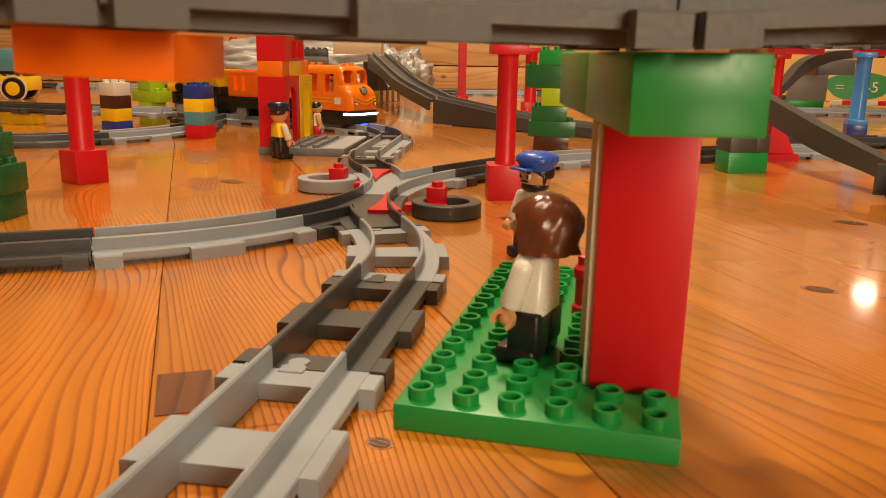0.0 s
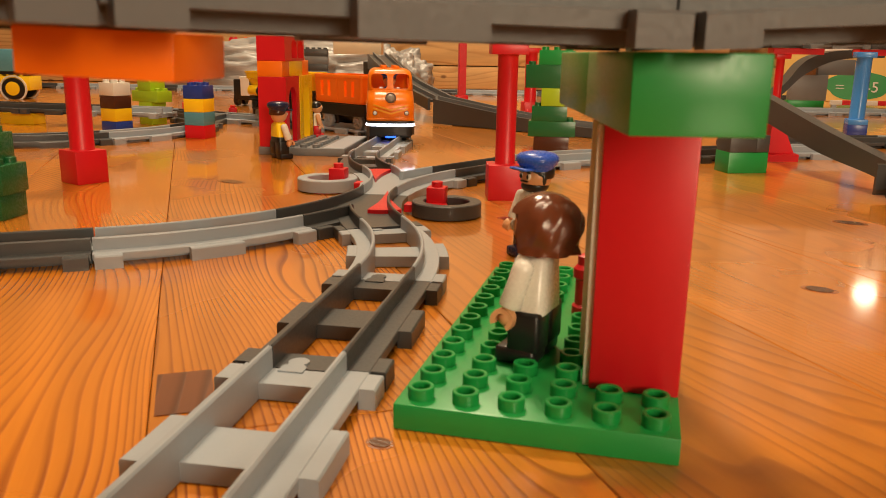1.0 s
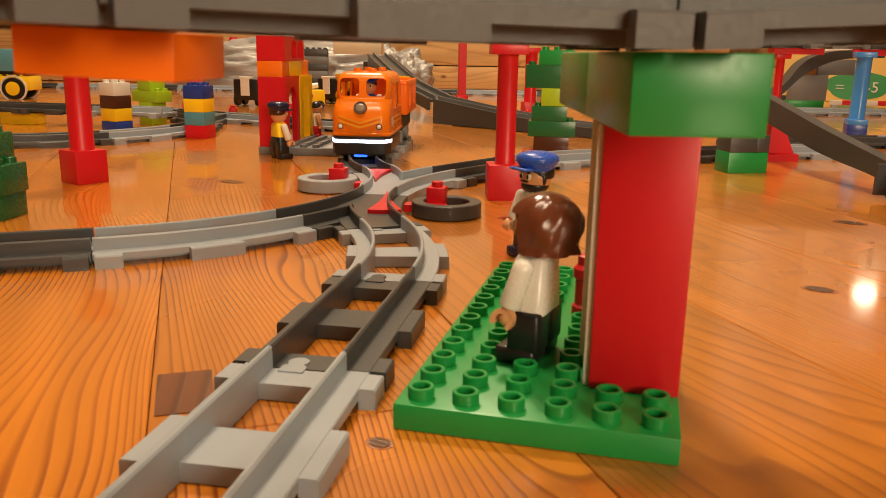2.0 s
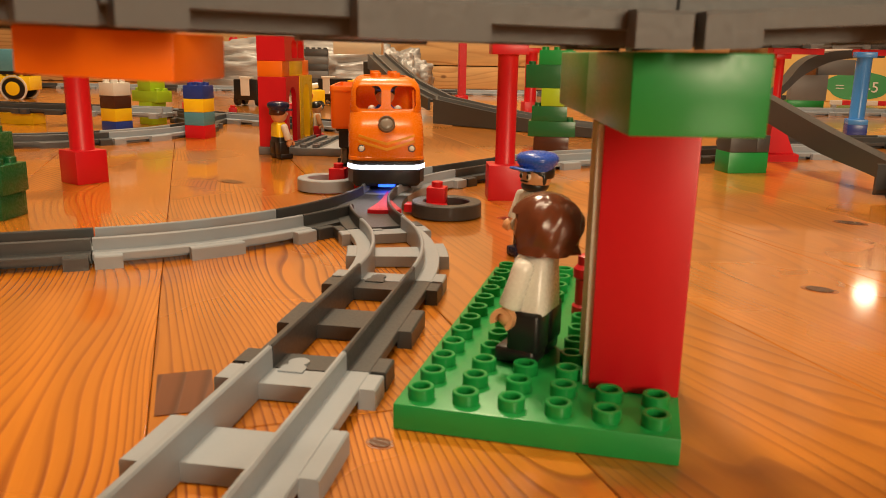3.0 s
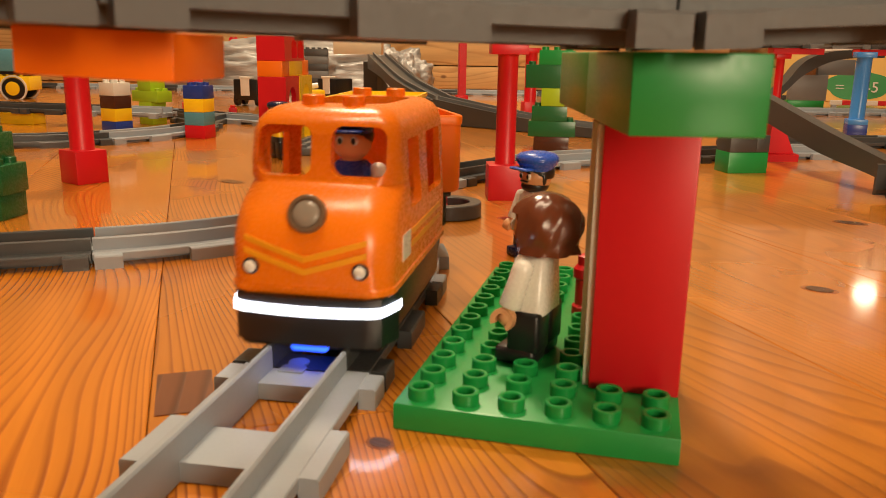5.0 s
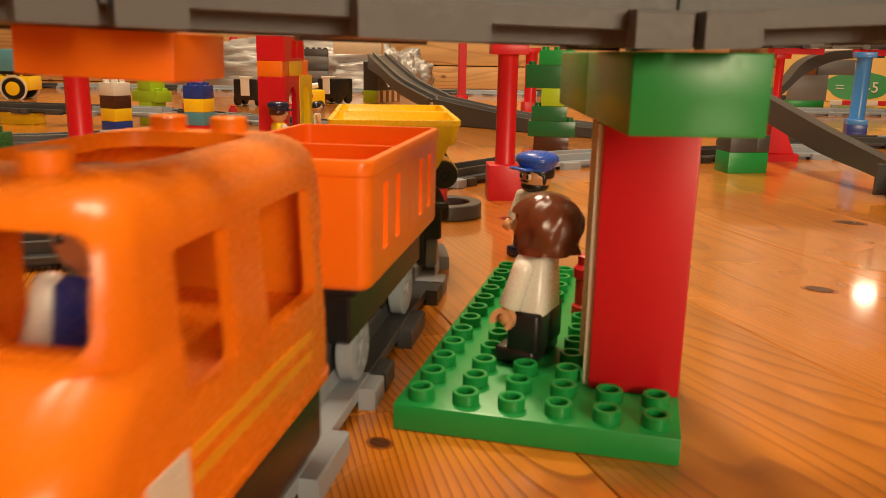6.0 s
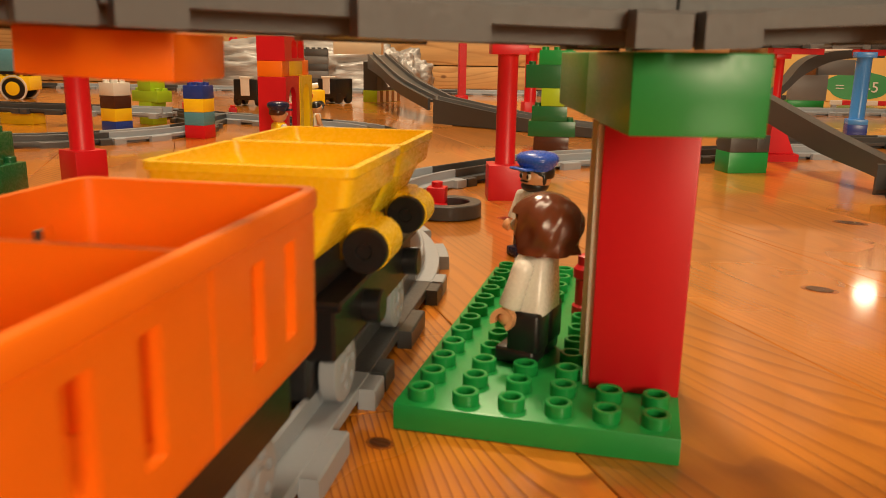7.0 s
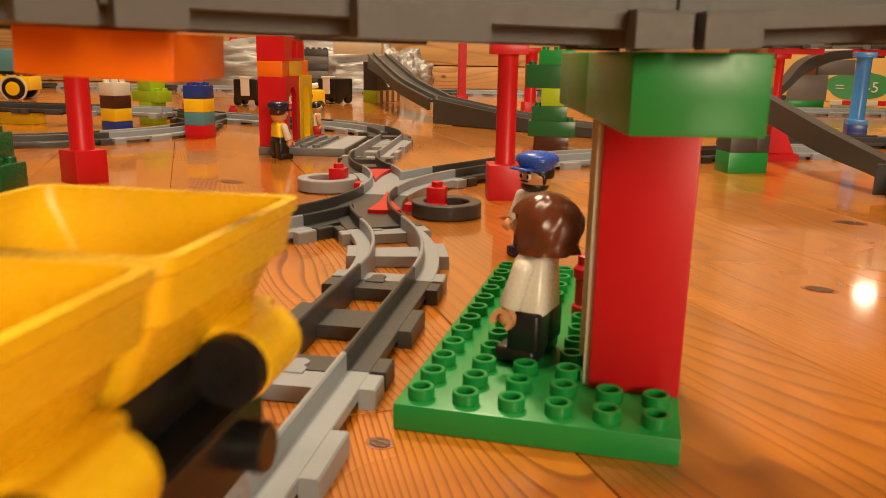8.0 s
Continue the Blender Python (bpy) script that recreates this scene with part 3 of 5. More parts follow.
# ---- toy figures: each one plain mesh ----
def figure(name, label, at, legs, shirt, arms, hair, cap=None, bib=None, long_hair=False, beard=False):
    """A play figure 64 mm tall, facing -y."""
    mats = [legs, shirt, arms, SKIN, hair, cap or hair, bib or shirt, BLACK, WHITE]
    bm = bmesh.new()
    for s in (-1, 1):
        box(bm, s * 0.0076 - 0.0072, s * 0.0076 + 0.0072, -0.011, 0.0058, 0, 0.0068, 0.0018, 2, 0)
        box(bm, s * 0.0076 - 0.0068, s * 0.0076 + 0.0068, -0.0062, 0.0070, 0.005, 0.0215, 0.0018, 2, 0)
    # torso
    lo = [(x, y, 0.020) for x, y in round_rect(-0.0124, 0.0124, -0.0072, 0.0072, 0.004)]
    hi = [(x * 0.78, y * 0.92, 0.0405) for x, y, _ in lo]
    rows = [[bm.verts.new(p) for p in ring] for ring in (lo, hi, [(x * 0.55, y * 0.7, 0.0435) for x, y, _ in lo])]
    for a, b in zip(rows, rows[1:]):
        for i in range(len(a)):
            bm.faces.new((a[i], a[(i + 1) % len(a)], b[(i + 1) % len(a)], b[i])).material_index = 1
    bm.faces.new(rows[0][::-1]).material_index = 1
    bm.faces.new(rows[-1]).material_index = 1
    if bib:
        ring_lo = [(x * 0.955, y * 1.04, 0.0265) for x, y, _ in lo]
        ring_hi = [(x * 0.81, y * 0.97, 0.0408) for x, y, _ in lo]
        ring_top = [(x * 0.5, y * 0.66, 0.0440) for x, y, _ in lo]
        vest = [[bm.verts.new(p) for p in ring] for ring in (ring_lo, ring_hi, ring_top)]
        for a, b in zip(vest, vest[1:]):
            for i in range(len(a)):
                bm.faces.new((a[i], a[(i + 1) % len(a)], b[(i + 1) % len(a)], b[i])).material_index = 6
        bm.faces.new(vest[0][::-1]).material_index = 6
        bm.faces.new(vest[-1]).material_index = 6
    for s in (-1, 1):
        sleeve = Matrix.Translation((s * 0.0134, -0.0006, 0.0384)) @ Matrix.Rotation(radians(-15), 4, "X") @ Matrix.Rotation(radians(-s * 7), 4, "Y")
        lathe(bm, [(0.0034, -0.0150), (0.0042, -0.0152), (0.0045, -0.0146), (0.0041, -0.0060), (0.0042, 0.0002), (0.0037, 0.0028), (0.0016, 0.0042)], sleeve, 18, 2)
        # wrist, and a gripping palm open towards the front
        lathe(bm, [(0.0026, -0.0180), (0.0026, -0.0148)], sleeve, 12, 3)
        grip = [(0.0046 * math.cos(radians(a)), 0.0046 * math.sin(radians(a))) for a in range(-40, 221, 20)] + [(0.0026 * math.cos(radians(a)), 0.0026 * math.sin(radians(a))) for a in range(220, -41, -20)]
        slab(bm, grip, [], 0.0062, sleeve @ Matrix.Translation((-0.0031, -0.0006, -0.0208)) @ Matrix.Rotation(radians(90), 4, "Y") @ Matrix.Rotation(radians(90), 4, "Z"), 3)
        ball(bm, sleeve @ Vector((0, 0.0006, -0.0196)), 0.0036, 0.0036, 0.0036, 3, 12)
    lathe(bm, [(0.0052, 0.042), (0.0052, 0.046)], None, 14, 3)
    ball(bm, (0, 0, 0.0525), 0.0098, 0.0098, 0.0095, 3, 20)
    # a plain face: two dark marks
    for s in (-1, 1):
        ball(bm, (s * 0.0036, -0.0087, 0.0536), 0.0021, 0.0011, 0.0023, 8, 10)
        ball(bm, (s * 0.0034, -0.0094, 0.0535), 0.0012, 0.0008, 0.0016, 7, 8)
    if beard:
        ball(bm, (0, -0.0006, 0.0472), 0.0090, 0.0090, 0.0048, 4, 18)
        box(bm, -0.0036, 0.0036, -0.0104, -0.0080, 0.0500, 0.0511, 0.0005, 1, 4)
        for s in (-1, 1):
            ball(bm, (s * 0.0091, -0.0006, 0.0530), 0.0012, 0.0018, 0.0046, 4, 10)
            ball(bm, (s * 0.0036, -0.0090, 0.0562), 0.0023, 0.0009, 0.0006, 4, 8)
    if long_hair:
        rows = []
        for e in range(15):
            up_ = -1.05 + 2.55 * e / 14
            row = []
            for k in range(44):
                t = 2 * math.pi * k / 44
                wave = 1 + 0.045 * math.sin(7 * t + 3.4 * up_) + 0.04 * math.sin(14 * t - 5 * up_) + 0.05 * max(0.0, -up_) * math.sin(9 * t) + 0.07 * max(0.0, -up_)
                r = math.cos(min(1.5, max(-0.55, up_))) * wave
                front = 0.62 if (math.sin(t) < -0.55 and up_ < 0.25) else 1.0
                row.append(bm.verts.new((0.0136 * r * math.cos(t), 0.0030 + 0.0144 * r * math.sin(t) * front, 0.0540 + 0.0128 * (math.sin(up_) if up_ > -0.55 else -0.523 + (up_ + 0.55) * 0.55))))
            rows.append(row)
        for a, b in zip(rows, rows[1:]):
            for k in range(44):
                bm.faces.new((a[k], a[(k + 1) % 44], b[(k + 1) % 44], b[k])).material_index = 4
        bm.faces.new(rows[0][::-1]).material_index = 4
        bm.faces.new(rows[-1]).material_index = 4
    else:
        ball(bm, (0, 0.0018, 0.0555), 0.0106, 0.0102, 0.0088, 4, 18, cut=-0.35)
    if cap:
        lathe(bm, [(0.0102, 0.0570), (0.0106, 0.0590), (0.0124, 0.0608), (0.0136, 0.0632), (0.0134, 0.0655), (0.0112, 0.0676), (0.006, 0.0687), (0.001, 0.069)], Matrix.Translation((0, 0.0005, 0)), 22, 5)
        box(bm, -0.0085, 0.0085, -0.0155, -0.006, 0.0575, 0.0592, 0.0008, 1, 5)
    return solid(name, bm, mats, label, "toy figure", at, "toy figures", smooth=50)


figure("toy_figure", "toy figure with brown wavy hair, white shirt and black legs", on_plate(0.0400, 0.0600, 0.0096, -103), BLACK, WHITE, WHITE, HAIR, long_hair=True)
figure("toy_figure", "toy figure with a blue cap, dark beard and white shirt", pose(0.0600, 0.500, 0, 0, 0, -58), NAVY, WHITE, WHITE, BLACK, CAPBLUE, beard=True)
figure("toy_figure", "toy figure in a yellow vest, navy cap and black legs", pose(-0.197, 0.974, 0, 0, 0, 126), BLACK, BLACK, WHITE, BROWN, NAVY, YELLOW)
figure("toy_figure", "small toy figure with black hair and a patterned white top", pose(-0.176, 1.138, 0.0096, 0, 0, 100) @ Matrix.Scale(0.78, 4), RED, WHITE, SKIN, BLACK)


# ---- the arched tower ----
def tower():
    a = pose(-0.2305, 1.006, 0, 0, 0, -5.0)
    ob = thing("platform_plate", "grey plastic station plate with studs and a smooth ramp", "toy plate", at=a)
    bm = bmesh.new()
    box(bm, 0, 0.110, 0, 0.160, 0, 0.0096, 0.0006, 2)
    part("plate", bm, MID_GREY, ob)
    bm = bmesh.new()
    box(bm, 0.082, 0.1085, 0.001, 0.159, 0.0092, 0.0104, 0.0004, 1)
    part("smooth_ramp", bm, LIGHT_GREY, ob, "smooth pale grey ramp along the track")
    bm = bmesh.new()
    stud_form(bm, 0, 0, 0)
    me = mesh_of("stud", bm, MID_GREY)
    for i in range(2, 5):
        for j in range(0, 8):
            put("stud", me, ob, pose((i + 0.5) * STUD, (j + 0.5) * STUD, 0.0096))
    b0 = a @ pose(0.001, 0.003, 0.0096)
    # lower storey: red arch wall with a yellow arch set against it
    wall = thing("arch_wall", "tall red toy wall with arched openings", "toy wall", "tower of arches", b0)
    bm = bmesh.new()
    box(bm, 0, 0.0355, 0, 0.006, 0, 0.0865, 0.0005, 1)
    part("end_wall", bm, RED, wall)
    bm = bmesh.new()
    slab(bm, [(0.0061, 0), (0.064, 0), (0.064, 0.0865), (0.0061, 0.0865)], [arch(0.014, 0.048, 0.004, 0.074)], 0.006, pose(0.0295, 0, 0) @ SIDEWAYS)
    part("arch_panel", bm, RED, wall)
    bm = bmesh.new()
    box(bm, 0, 0.006, 0.0061, 0.064, 0, 0.0865)
    part("back_panel", bm, RED, wall)
    w2 = thing("arch_wall", "tall yellow toy wall with arched openings", "toy wall", "tower of arches", b0)
    bm = bmesh.new()
    slab(bm, [(0.0645, 0), (0.128, 0), (0.128, 0.0865), (0.0645, 0.0865)], [arch(0.080, 0.112, 0.004, 0.076)], 0.012, pose(0.0245, 0, 0) @ SIDEWAYS)
    part("arch_panel", bm, YELLOW, w2)
    top = 0.0096 + 0.0866
    brick(2, 2, ORANGE, "orange toy brick on the red arch wall", a @ pose(0.017, 0.019, top), 1, True, "tower of arches")
    brick(2, 4, YELLOW, "yellow toy brick on the arch walls", a @ pose(0.017, 0.0672, top), 1, True, "tower of arches")
    brick(2, 2, ORANGE, "orange toy brick on the yellow arch wall", a @ pose(0.017, 0.1154, top), 1, True, "tower of arches")
    up = thing("arch_wall", "small red toy arch on top of the tower", "toy wall", "tower of arches", b0 @ pose(0, 0, 0.0866 + 0.0192))
    bm = bmesh.new()
    box(bm, 0, 0.0355, 0, 0.032, 0, 0.030, 0.0005, 1)
    part("end_wall", bm, RED, up)
    bm = bmesh.new()
    slab(bm, [(0.0322, 0), (0.1, 0), (0.1, 0.03), (0.0322, 0.03)], [arch(0.036, 0.064, 0.003, 0.027), arch(0.068, 0.096, 0.003, 0.027)], 0.012, pose(0.0215, 0, 0) @ SIDEWAYS)
    part("arch_panel", bm, RED, up)


tower()


# ---- posts and stacks ----
def post(x, y, turn, material, word, top, r=0.0125, cap=True, lift=0.0, foot=0.0318):
    ob = thing("toy_post", f"tall {word} plastic post on a square foot", "toy post", "bridge posts", pose(x, y, lift, 0, 0, turn))
    bm = bmesh.new()
    top -= lift
    box(bm, -0.0158, 0.0158, -0.0158, 0.0158, 0, foot, 0.0006, 2)
    part("foot", bm, material, ob)
    bm = bmesh.new()
    lathe(bm, [(r + 0.0006, foot - 0.0002), (r, foot + 0.0012), (r, top - 0.011), (r + 0.0008, top - 0.009)], None, 24)
    part("shaft", bm, material, ob, smooth=40)
    if cap:
        bm = bmesh.new()
        box(bm, -0.0158, 0.0158, -0.0158, 0.0158, top - 0.0095, top, 0.0006, 2)
        part("head", bm, material, ob)


post(-0.347, 0.772, -38, RED, "red", 0.137, r=0.0112)
post(0.0575, 0.72, 2, RED, "red", 0.137, r=0.0090)
post(0.186, 1.72, 10, RED, "red", 0.142)


def lattice_post(x, y, turn, top):
    """A square post whose faces carry a raised zigzag."""
    ob = thing("toy_post", "slim square red plastic post with a zigzag lattice", "toy post", "bridge posts", pose(x, y, 0, 0, 0, turn))
    bm = bmesh.new()
    box(bm, -0.0158, 0.0158, -0.0158, 0.0158, 0, 0.012, 0.0006, 2)
    part("foot", bm, RED, ob)
    bm = bmesh.new()
    box(bm, -0.0105, 0.0105, -0.0105, 0.0105, 0.0119, top, 0.0008, 1)
    part("shaft", bm, RED, ob)
    n = 7
    for k in range(n):
        z0, z1 = 0.014 + (top - 0.016) * k / n, 0.014 + (top - 0.016) * (k + 1) / n
        a, b = (-0.0085, 0.0085) if k % 2 else (0.0085, -0.0085)
        bm = bmesh.new()
        slab(bm, [(a - 0.0009, z0), (a + 0.0009, z0), (b + 0.0009, z1), (b - 0.0009, z1)], [], 0.0016, pose(0, -0.0101, 0) @ UPRIGHT)
        part("lattice_bar", bm, RED, ob, "", 0)


lattice_post(0.056, 2.36, 10, 0.158)
brick(2, 2, BLUE, "dark blue toy brick under a blue post", pose(0.725, 1.41, 0, 0, 0, -14), 1, False)
post(0.725, 1.41, -14, AZURE, "blue", 0.142, r=0.0125, lift=TALL, foot=0.0090)

brick_stack(-0.500, 1.240, -28, [(BLUE, "dark blue toy brick at the foot of a stack"), (YELLOW, "yellow toy brick in a stack"), (BROWN, "dark brown toy brick in a stack"), (WHITE, "white toy brick on top of a stack")], "striped stack")
brick_stack(-0.359, 1.195, -14, [(RED, "red toy brick at the foot of a stack"), (TEAL, "teal toy brick in a stack"), (YELLOW, "yellow toy brick in a stack"), (BLUE, "dark blue toy brick in a stack")], "second striped stack")


# ---- brick trees ----
def brick_tree(x, y, turn, courses, group):
    """Courses from the floor up: studs across, studs deep, material, height in bricks, shift, label."""
    z = 0.0
    for nx, ny, m, tall, shift, label in courses:
        brick(nx, ny, m, label, pose(x, y, z, 0, 0, turn) @ pose(shift, 0, 0), tall, True, group)
        z += TALL * tall


brick_tree(0.152, 1.112, -8, [
    (3, 2, BROWN, 1, 0, "brown toy brick as a trunk"), (4, 2, DARK_GREEN, 1.1, 0, "dark green toy brick as branches"),
    (3, 2, DARK_GREEN, 1.05, -0.004, "dark green toy brick as branches"), (2, 2, LIME, 1.25, 0, "lime toy brick in a tree"),
    (4, 2, DARK_GREEN, 1.6, -0.006, "dark green toy brick high in a tree"), (3, 2, GREEN, 1, 0.003, "green toy brick on top of a tree")], "tall brick tree")
brick_tree(-0.504, 1.408, -30, [
    (2, 2, LIME, 1.0, 0, "lime toy brick on the floor behind a track"),
    (2, 2, LIME, 1.0, 0, "lime toy brick at the foot of a bush"), (4, 2, LIME, 1.0, 0, "lime toy brick across a bush"), (2, 2, LIME, 1.0, 0, "lime toy brick on top of a bush")], "lime brick bush")
brick_tree(-0.366, 0.604, -6, [
    (4, 2, DARK_GREEN, 1.0, 0.009, "dark green toy brick at the foot of a hedge"), (4, 2, DARK_GREEN, 1.15, 0.0118, "dark green toy brick in a hedge"), (4, 2, DARK_GREEN, 1.2, 0.003, "dark green toy brick on a hedge")], "dark brick hedge")
for x, y, t, m, word in ((-0.535, 1.72, 15, RED, "red"), (-0.60, 1.98, 10, BLUE, "dark blue"), (-0.32, 1.66, 14, RED, "red")):
    brick(2, 2, m, f"{word} toy brick lying on the floor", pose(x, y, 0, 0, 0, t), 1, True, "loose bricks")
for k, (m, word, n) in enumerate([(ORANGE, "orange", 4), (YELLOW, "yellow", 2), (ORANGE, "orange", 4), (YELLOW, "yellow", 2), (ORANGE, "orange", 2), (YELLOW, "yellow", 4)]):
    u = 0.10 + 0.104 * k
    brick(n, 2, m, f"{word} toy brick carrying a raised track", pose(LINE_2[0] + u * math.sin(radians(LINE_2[2])), LINE_2[1] + u * math.cos(radians(LINE_2[2])), 0, 0, 0, 90 - LINE_2[2]), 0.98, False, "track bricks")
brick(2, 2, RED, "red toy brick on a dark blue one", pose(-0.60, 1.98, TALL, 0, 0, 10), 2, True, "loose bricks")
brick(2, 2, WHITE, "white toy brick on the floor among tracks", pose(-0.68, 2.25, 0, 0, 0, 20), 1, True, "loose bricks")


# ---- ramps: dark grey curved track with deep sides ----
def ramp(name_label, rows, group, width=0.030):
    """Rows of x, y, height of the deck, height of the side's lower edge."""
    ob = thing("toy_ramp", name_label, "toy ramp", group)
    fine = []
    n = len(rows)
    for i in range((n - 1) * 8 + 1):
        u = i / 8
        k = min(n - 2, int(u))
        f = u - k
        p = [rows[max(0, min(n - 1, k + j))] for j in (-1, 0, 1, 2)]
        fine.append([0.5 * (2 * p[1][c] + (p[2][c] - p[0][c]) * f + (2 * p[0][c] - 5 * p[1][c] + 4 * p[2][c] - p[3][c]) * f * f + (3 * p[1][c] - p[0][c] - 3 * p[2][c] + p[3][c]) * f ** 3) for c in range(4)])
    head = []
    for i in range(len(fine)):
        a, b = fine[max(0, i - 1)], fine[min(len(fine) - 1, i + 1)]
        head.append(math.degrees(math.atan2(b[0] - a[0], b[1] - a[1])))

    def ribbon(u0, u1, lo, hi, material, part_name):
        bm = bmesh.new()
        rws = []
        for (x, y, z, zb), h in zip(fine, head):
            c, s = math.cos(radians(h)), math.sin(radians(h))
            bottom = zb if lo is None else z + lo
            rws.append([bm.verts.new((x + u * c, y - u * s, w)) for u, w in ((u0, bottom), (u1, bottom), (u1, z + hi), (u0, z + hi))])
        for a, b in zip(rws, rws[1:]):
            for j in range(4):
                bm.faces.new((a[j], a[(j + 1) % 4], b[(j + 1) % 4], b[j]))
        bm.faces.new(rws[0][::-1])
        bm.faces.new(rws[-1])
        bmesh.ops.recalc_face_normals(bm, faces=bm.faces[:])
        part(part_name, bm, material, ob)
    ribbon(width - 0.005, width, None, 0.002, DARK_GREY, "side_beam")
    ribbon(-width, -width + 0.005, None, 0.002, DARK_GREY, "side_beam")
    ribbon(-width + 0.0052, width - 0.0052, -0.005, -0.001, DARK_GREY, "deck")
    for s in (1, -1):
        ribbon(*sorted((s * 0.014, s * 0.0162)), -0.0008, 0.007, MID_GREY, "rail")
    return ob


ramp("dark grey plastic toy railway ramp climbing to a bridge", [(0.300, 1.262, 0.012, 0.001), (0.205, 1.345, 0.017, 0.001), (0.105, 1.432, 0.028, 0.001), (0.003, 1.522, 0.044, 0.001)], "far ramp")
ramp("dark grey raised toy railway ramp with open underside", [(0.001, 1.525, 0.044, 0.024), (-0.066, 1.70, 0.068, 0.048), (-0.118, 1.90, 0.096, 0.074), (-0.165, 2.12, 0.122, 0.088)], "far ramp")
def curved_beam(label, rows, thick, material, group):
    """A slim bent beam: rows of x, y, upper edge, lower edge."""
    bm = bmesh.new()
    fine = []
    n = len(rows)
    for i in range((n - 1) * 8 + 1):
        u = i / 8
        k = min(n - 2, int(u))
        f = u - k
        p = [rows[max(0, min(n - 1, k + j))] for j in (-1, 0, 1, 2)]
        fine.append([0.5 * (2 * p[1][c] + (p[2][c] - p[0][c]) * f + (2 * p[0][c] - 5 * p[1][c] + 4 * p[2][c] - p[3][c]) * f * f + (3 * p[1][c] - p[0][c] - 3 * p[2][c] + p[3][c]) * f ** 3) for c in range(4)])
    rws = []
    for i, (x, y, t, b) in enumerate(fine):
        p, q = fine[max(0, i - 1)], fine[min(len(fine) - 1, i + 1)]
        h = math.atan2(q[0] - p[0], q[1] - p[1])
        nx, ny = math.cos(h) * thick, -math.sin(h) * thick
        rws.append([bm.verts.new(v) for v in ((x, y, b), (x + nx, y + ny, b), (x + nx, y + ny, t), (x, y, t))])
    for a, b in zip(rws, rws[1:]):
        for j in range(4):
            bm.faces.new((a[j], a[(j + 1) % 4], b[(j + 1) % 4], b[j]))
    bm.faces.new(rws[0][::-1])
    bm.faces.new(rws[-1])
    bmesh.ops.recalc_face_normals(bm, faces=bm.faces[:])
    solid("toy_beam", bm, material, label, "toy beam", pose(0, 0, 0), group)


curved_beam("dark grey bent plastic beam sloping down to the floor", [(0.424, 0.640, 0.020, 0.0005), (0.4185, 0.735, 0.0335, 0.0005), (0.4180, 0.748, 0.0360, 0.0165), (0.409, 0.870, 0.0567, 0.0300), (0.402, 1.0, 0.0808, 0.0515), (0.397, 1.12, 0.1005, 0.072)], 0.014, DARK_GREY, "right ramp")
curved_beam("grey bent plastic beam rising to a viaduct", [(0.745, 1.95, 0.001, 0.0), (0.791, 1.95, 0.0394, 0.0194), (0.827, 1.95, 0.0799, 0.056), (0.868, 1.95, 0.128, 0.095), (0.94, 1.95, 0.1497, 0.128), (1.05, 1.95, 0.1510, 0.135)], -0.05, DARK_GREY, "viaduct")


PIER = pose(-0.1717, 2.1281, 0, 0, 0, -36) @ pose(-0.024, 0.048, 0)
striped = brick(3, 6, LIME, "lime toy brick with a yellow and brown striped side", PIER, 1.6, False, "pier bricks")
for k in range(8):
    bm = bmesh.new()
    box(bm, 0.0240, 0.0246, -0.0465 + 0.0117 * k, -0.0355 + 0.0117 * k, 0.0006, 1.6 * TALL - 0.0006)
    part("stripe", bm, TAN if k % 2 else CREAM, striped, "brown stripe" if k % 2 else "cream stripe", 0)
def ramp_pier():
    ob = thing("ramp_pier", "dark grey pier with a triangular brace under a toy ramp", "toy pier", at=PIER @ pose(0, 0, 1.6 * TALL))
    bm = bmesh.new()
    box(bm, -0.0235, 0.0235, -0.0475, -0.0255, 0, 0.074, 0.0008, 1)
    part("column", bm, DARK_GREY, ob)
    for x in (0.0185, -0.0235):
        bm = bmesh.new()
        slab(bm, [(-0.0254, 0.074), (-0.0254, 0), (0.047, 0), (0.047, 0.010)], [[(-0.012, 0.008), (0.030, 0.008), (-0.012, 0.046)]], 0.005, pose(x, 0, 0) @ SIDEWAYS)
        part("brace", bm, DARK_GREY, ob)
    bm = bmesh.new()
    box(bm, -0.0183, 0.0183, -0.0252, 0.046, 0, 0.004, 0.0004, 1)
    part("foot_plate", bm, DARK_GREY, ob)


ramp_pier()
brick(8, 2, CREAM, "long cream toy brick lying on the ramp's top", pose(-0.222, 2.16, 0.1225, 0, 0, -8), 1.7, False, "pier bricks")
for k in range(7):
    brick(4, 2, MID_GREY if k % 2 else DARK_GREY, "grey toy brick in a bridge tower", pose(-0.345, 2.24, k * TALL, 0, 0, 5), 1, k == 6, "grey tower")
for k in range(9):
    brick(2, 2, RED, "red toy brick in a tall stack behind the grey hill", pose(-0.785, 3.09, k * TALL, 0, 0, 8), 1, k == 8, "tall stack")
    brick(2, 2, ORANGE if k == 8 else MID_GREY, f"{'orange' if k == 8 else 'grey'} toy brick in a tall stack behind the grey hill", pose(-0.735, 3.10, k * TALL, 0, 0, 8), 1, k == 8, "tall stack")

# a green and grey pier with a red cone-shaped foot behind it
brick(3, 2, GREEN, "green toy brick at the foot of a pier", pose(0.347, 0.922, 0, 0, 0, 9), 1.25, False, "near pier")
brick(2, 2, DARK_GREY, "dark grey toy brick on a green one", pose(0.3395, 0.9205, 1.25 * TALL, 0, 0, 9), 1.0, False, "near pier")
brick(1, 2, DARK_GREY, "dark grey toy brick on a green one", pose(0.3632, 0.9243, 1.25 * TALL, 0, 0, 9), 1.0, False, "near pier")


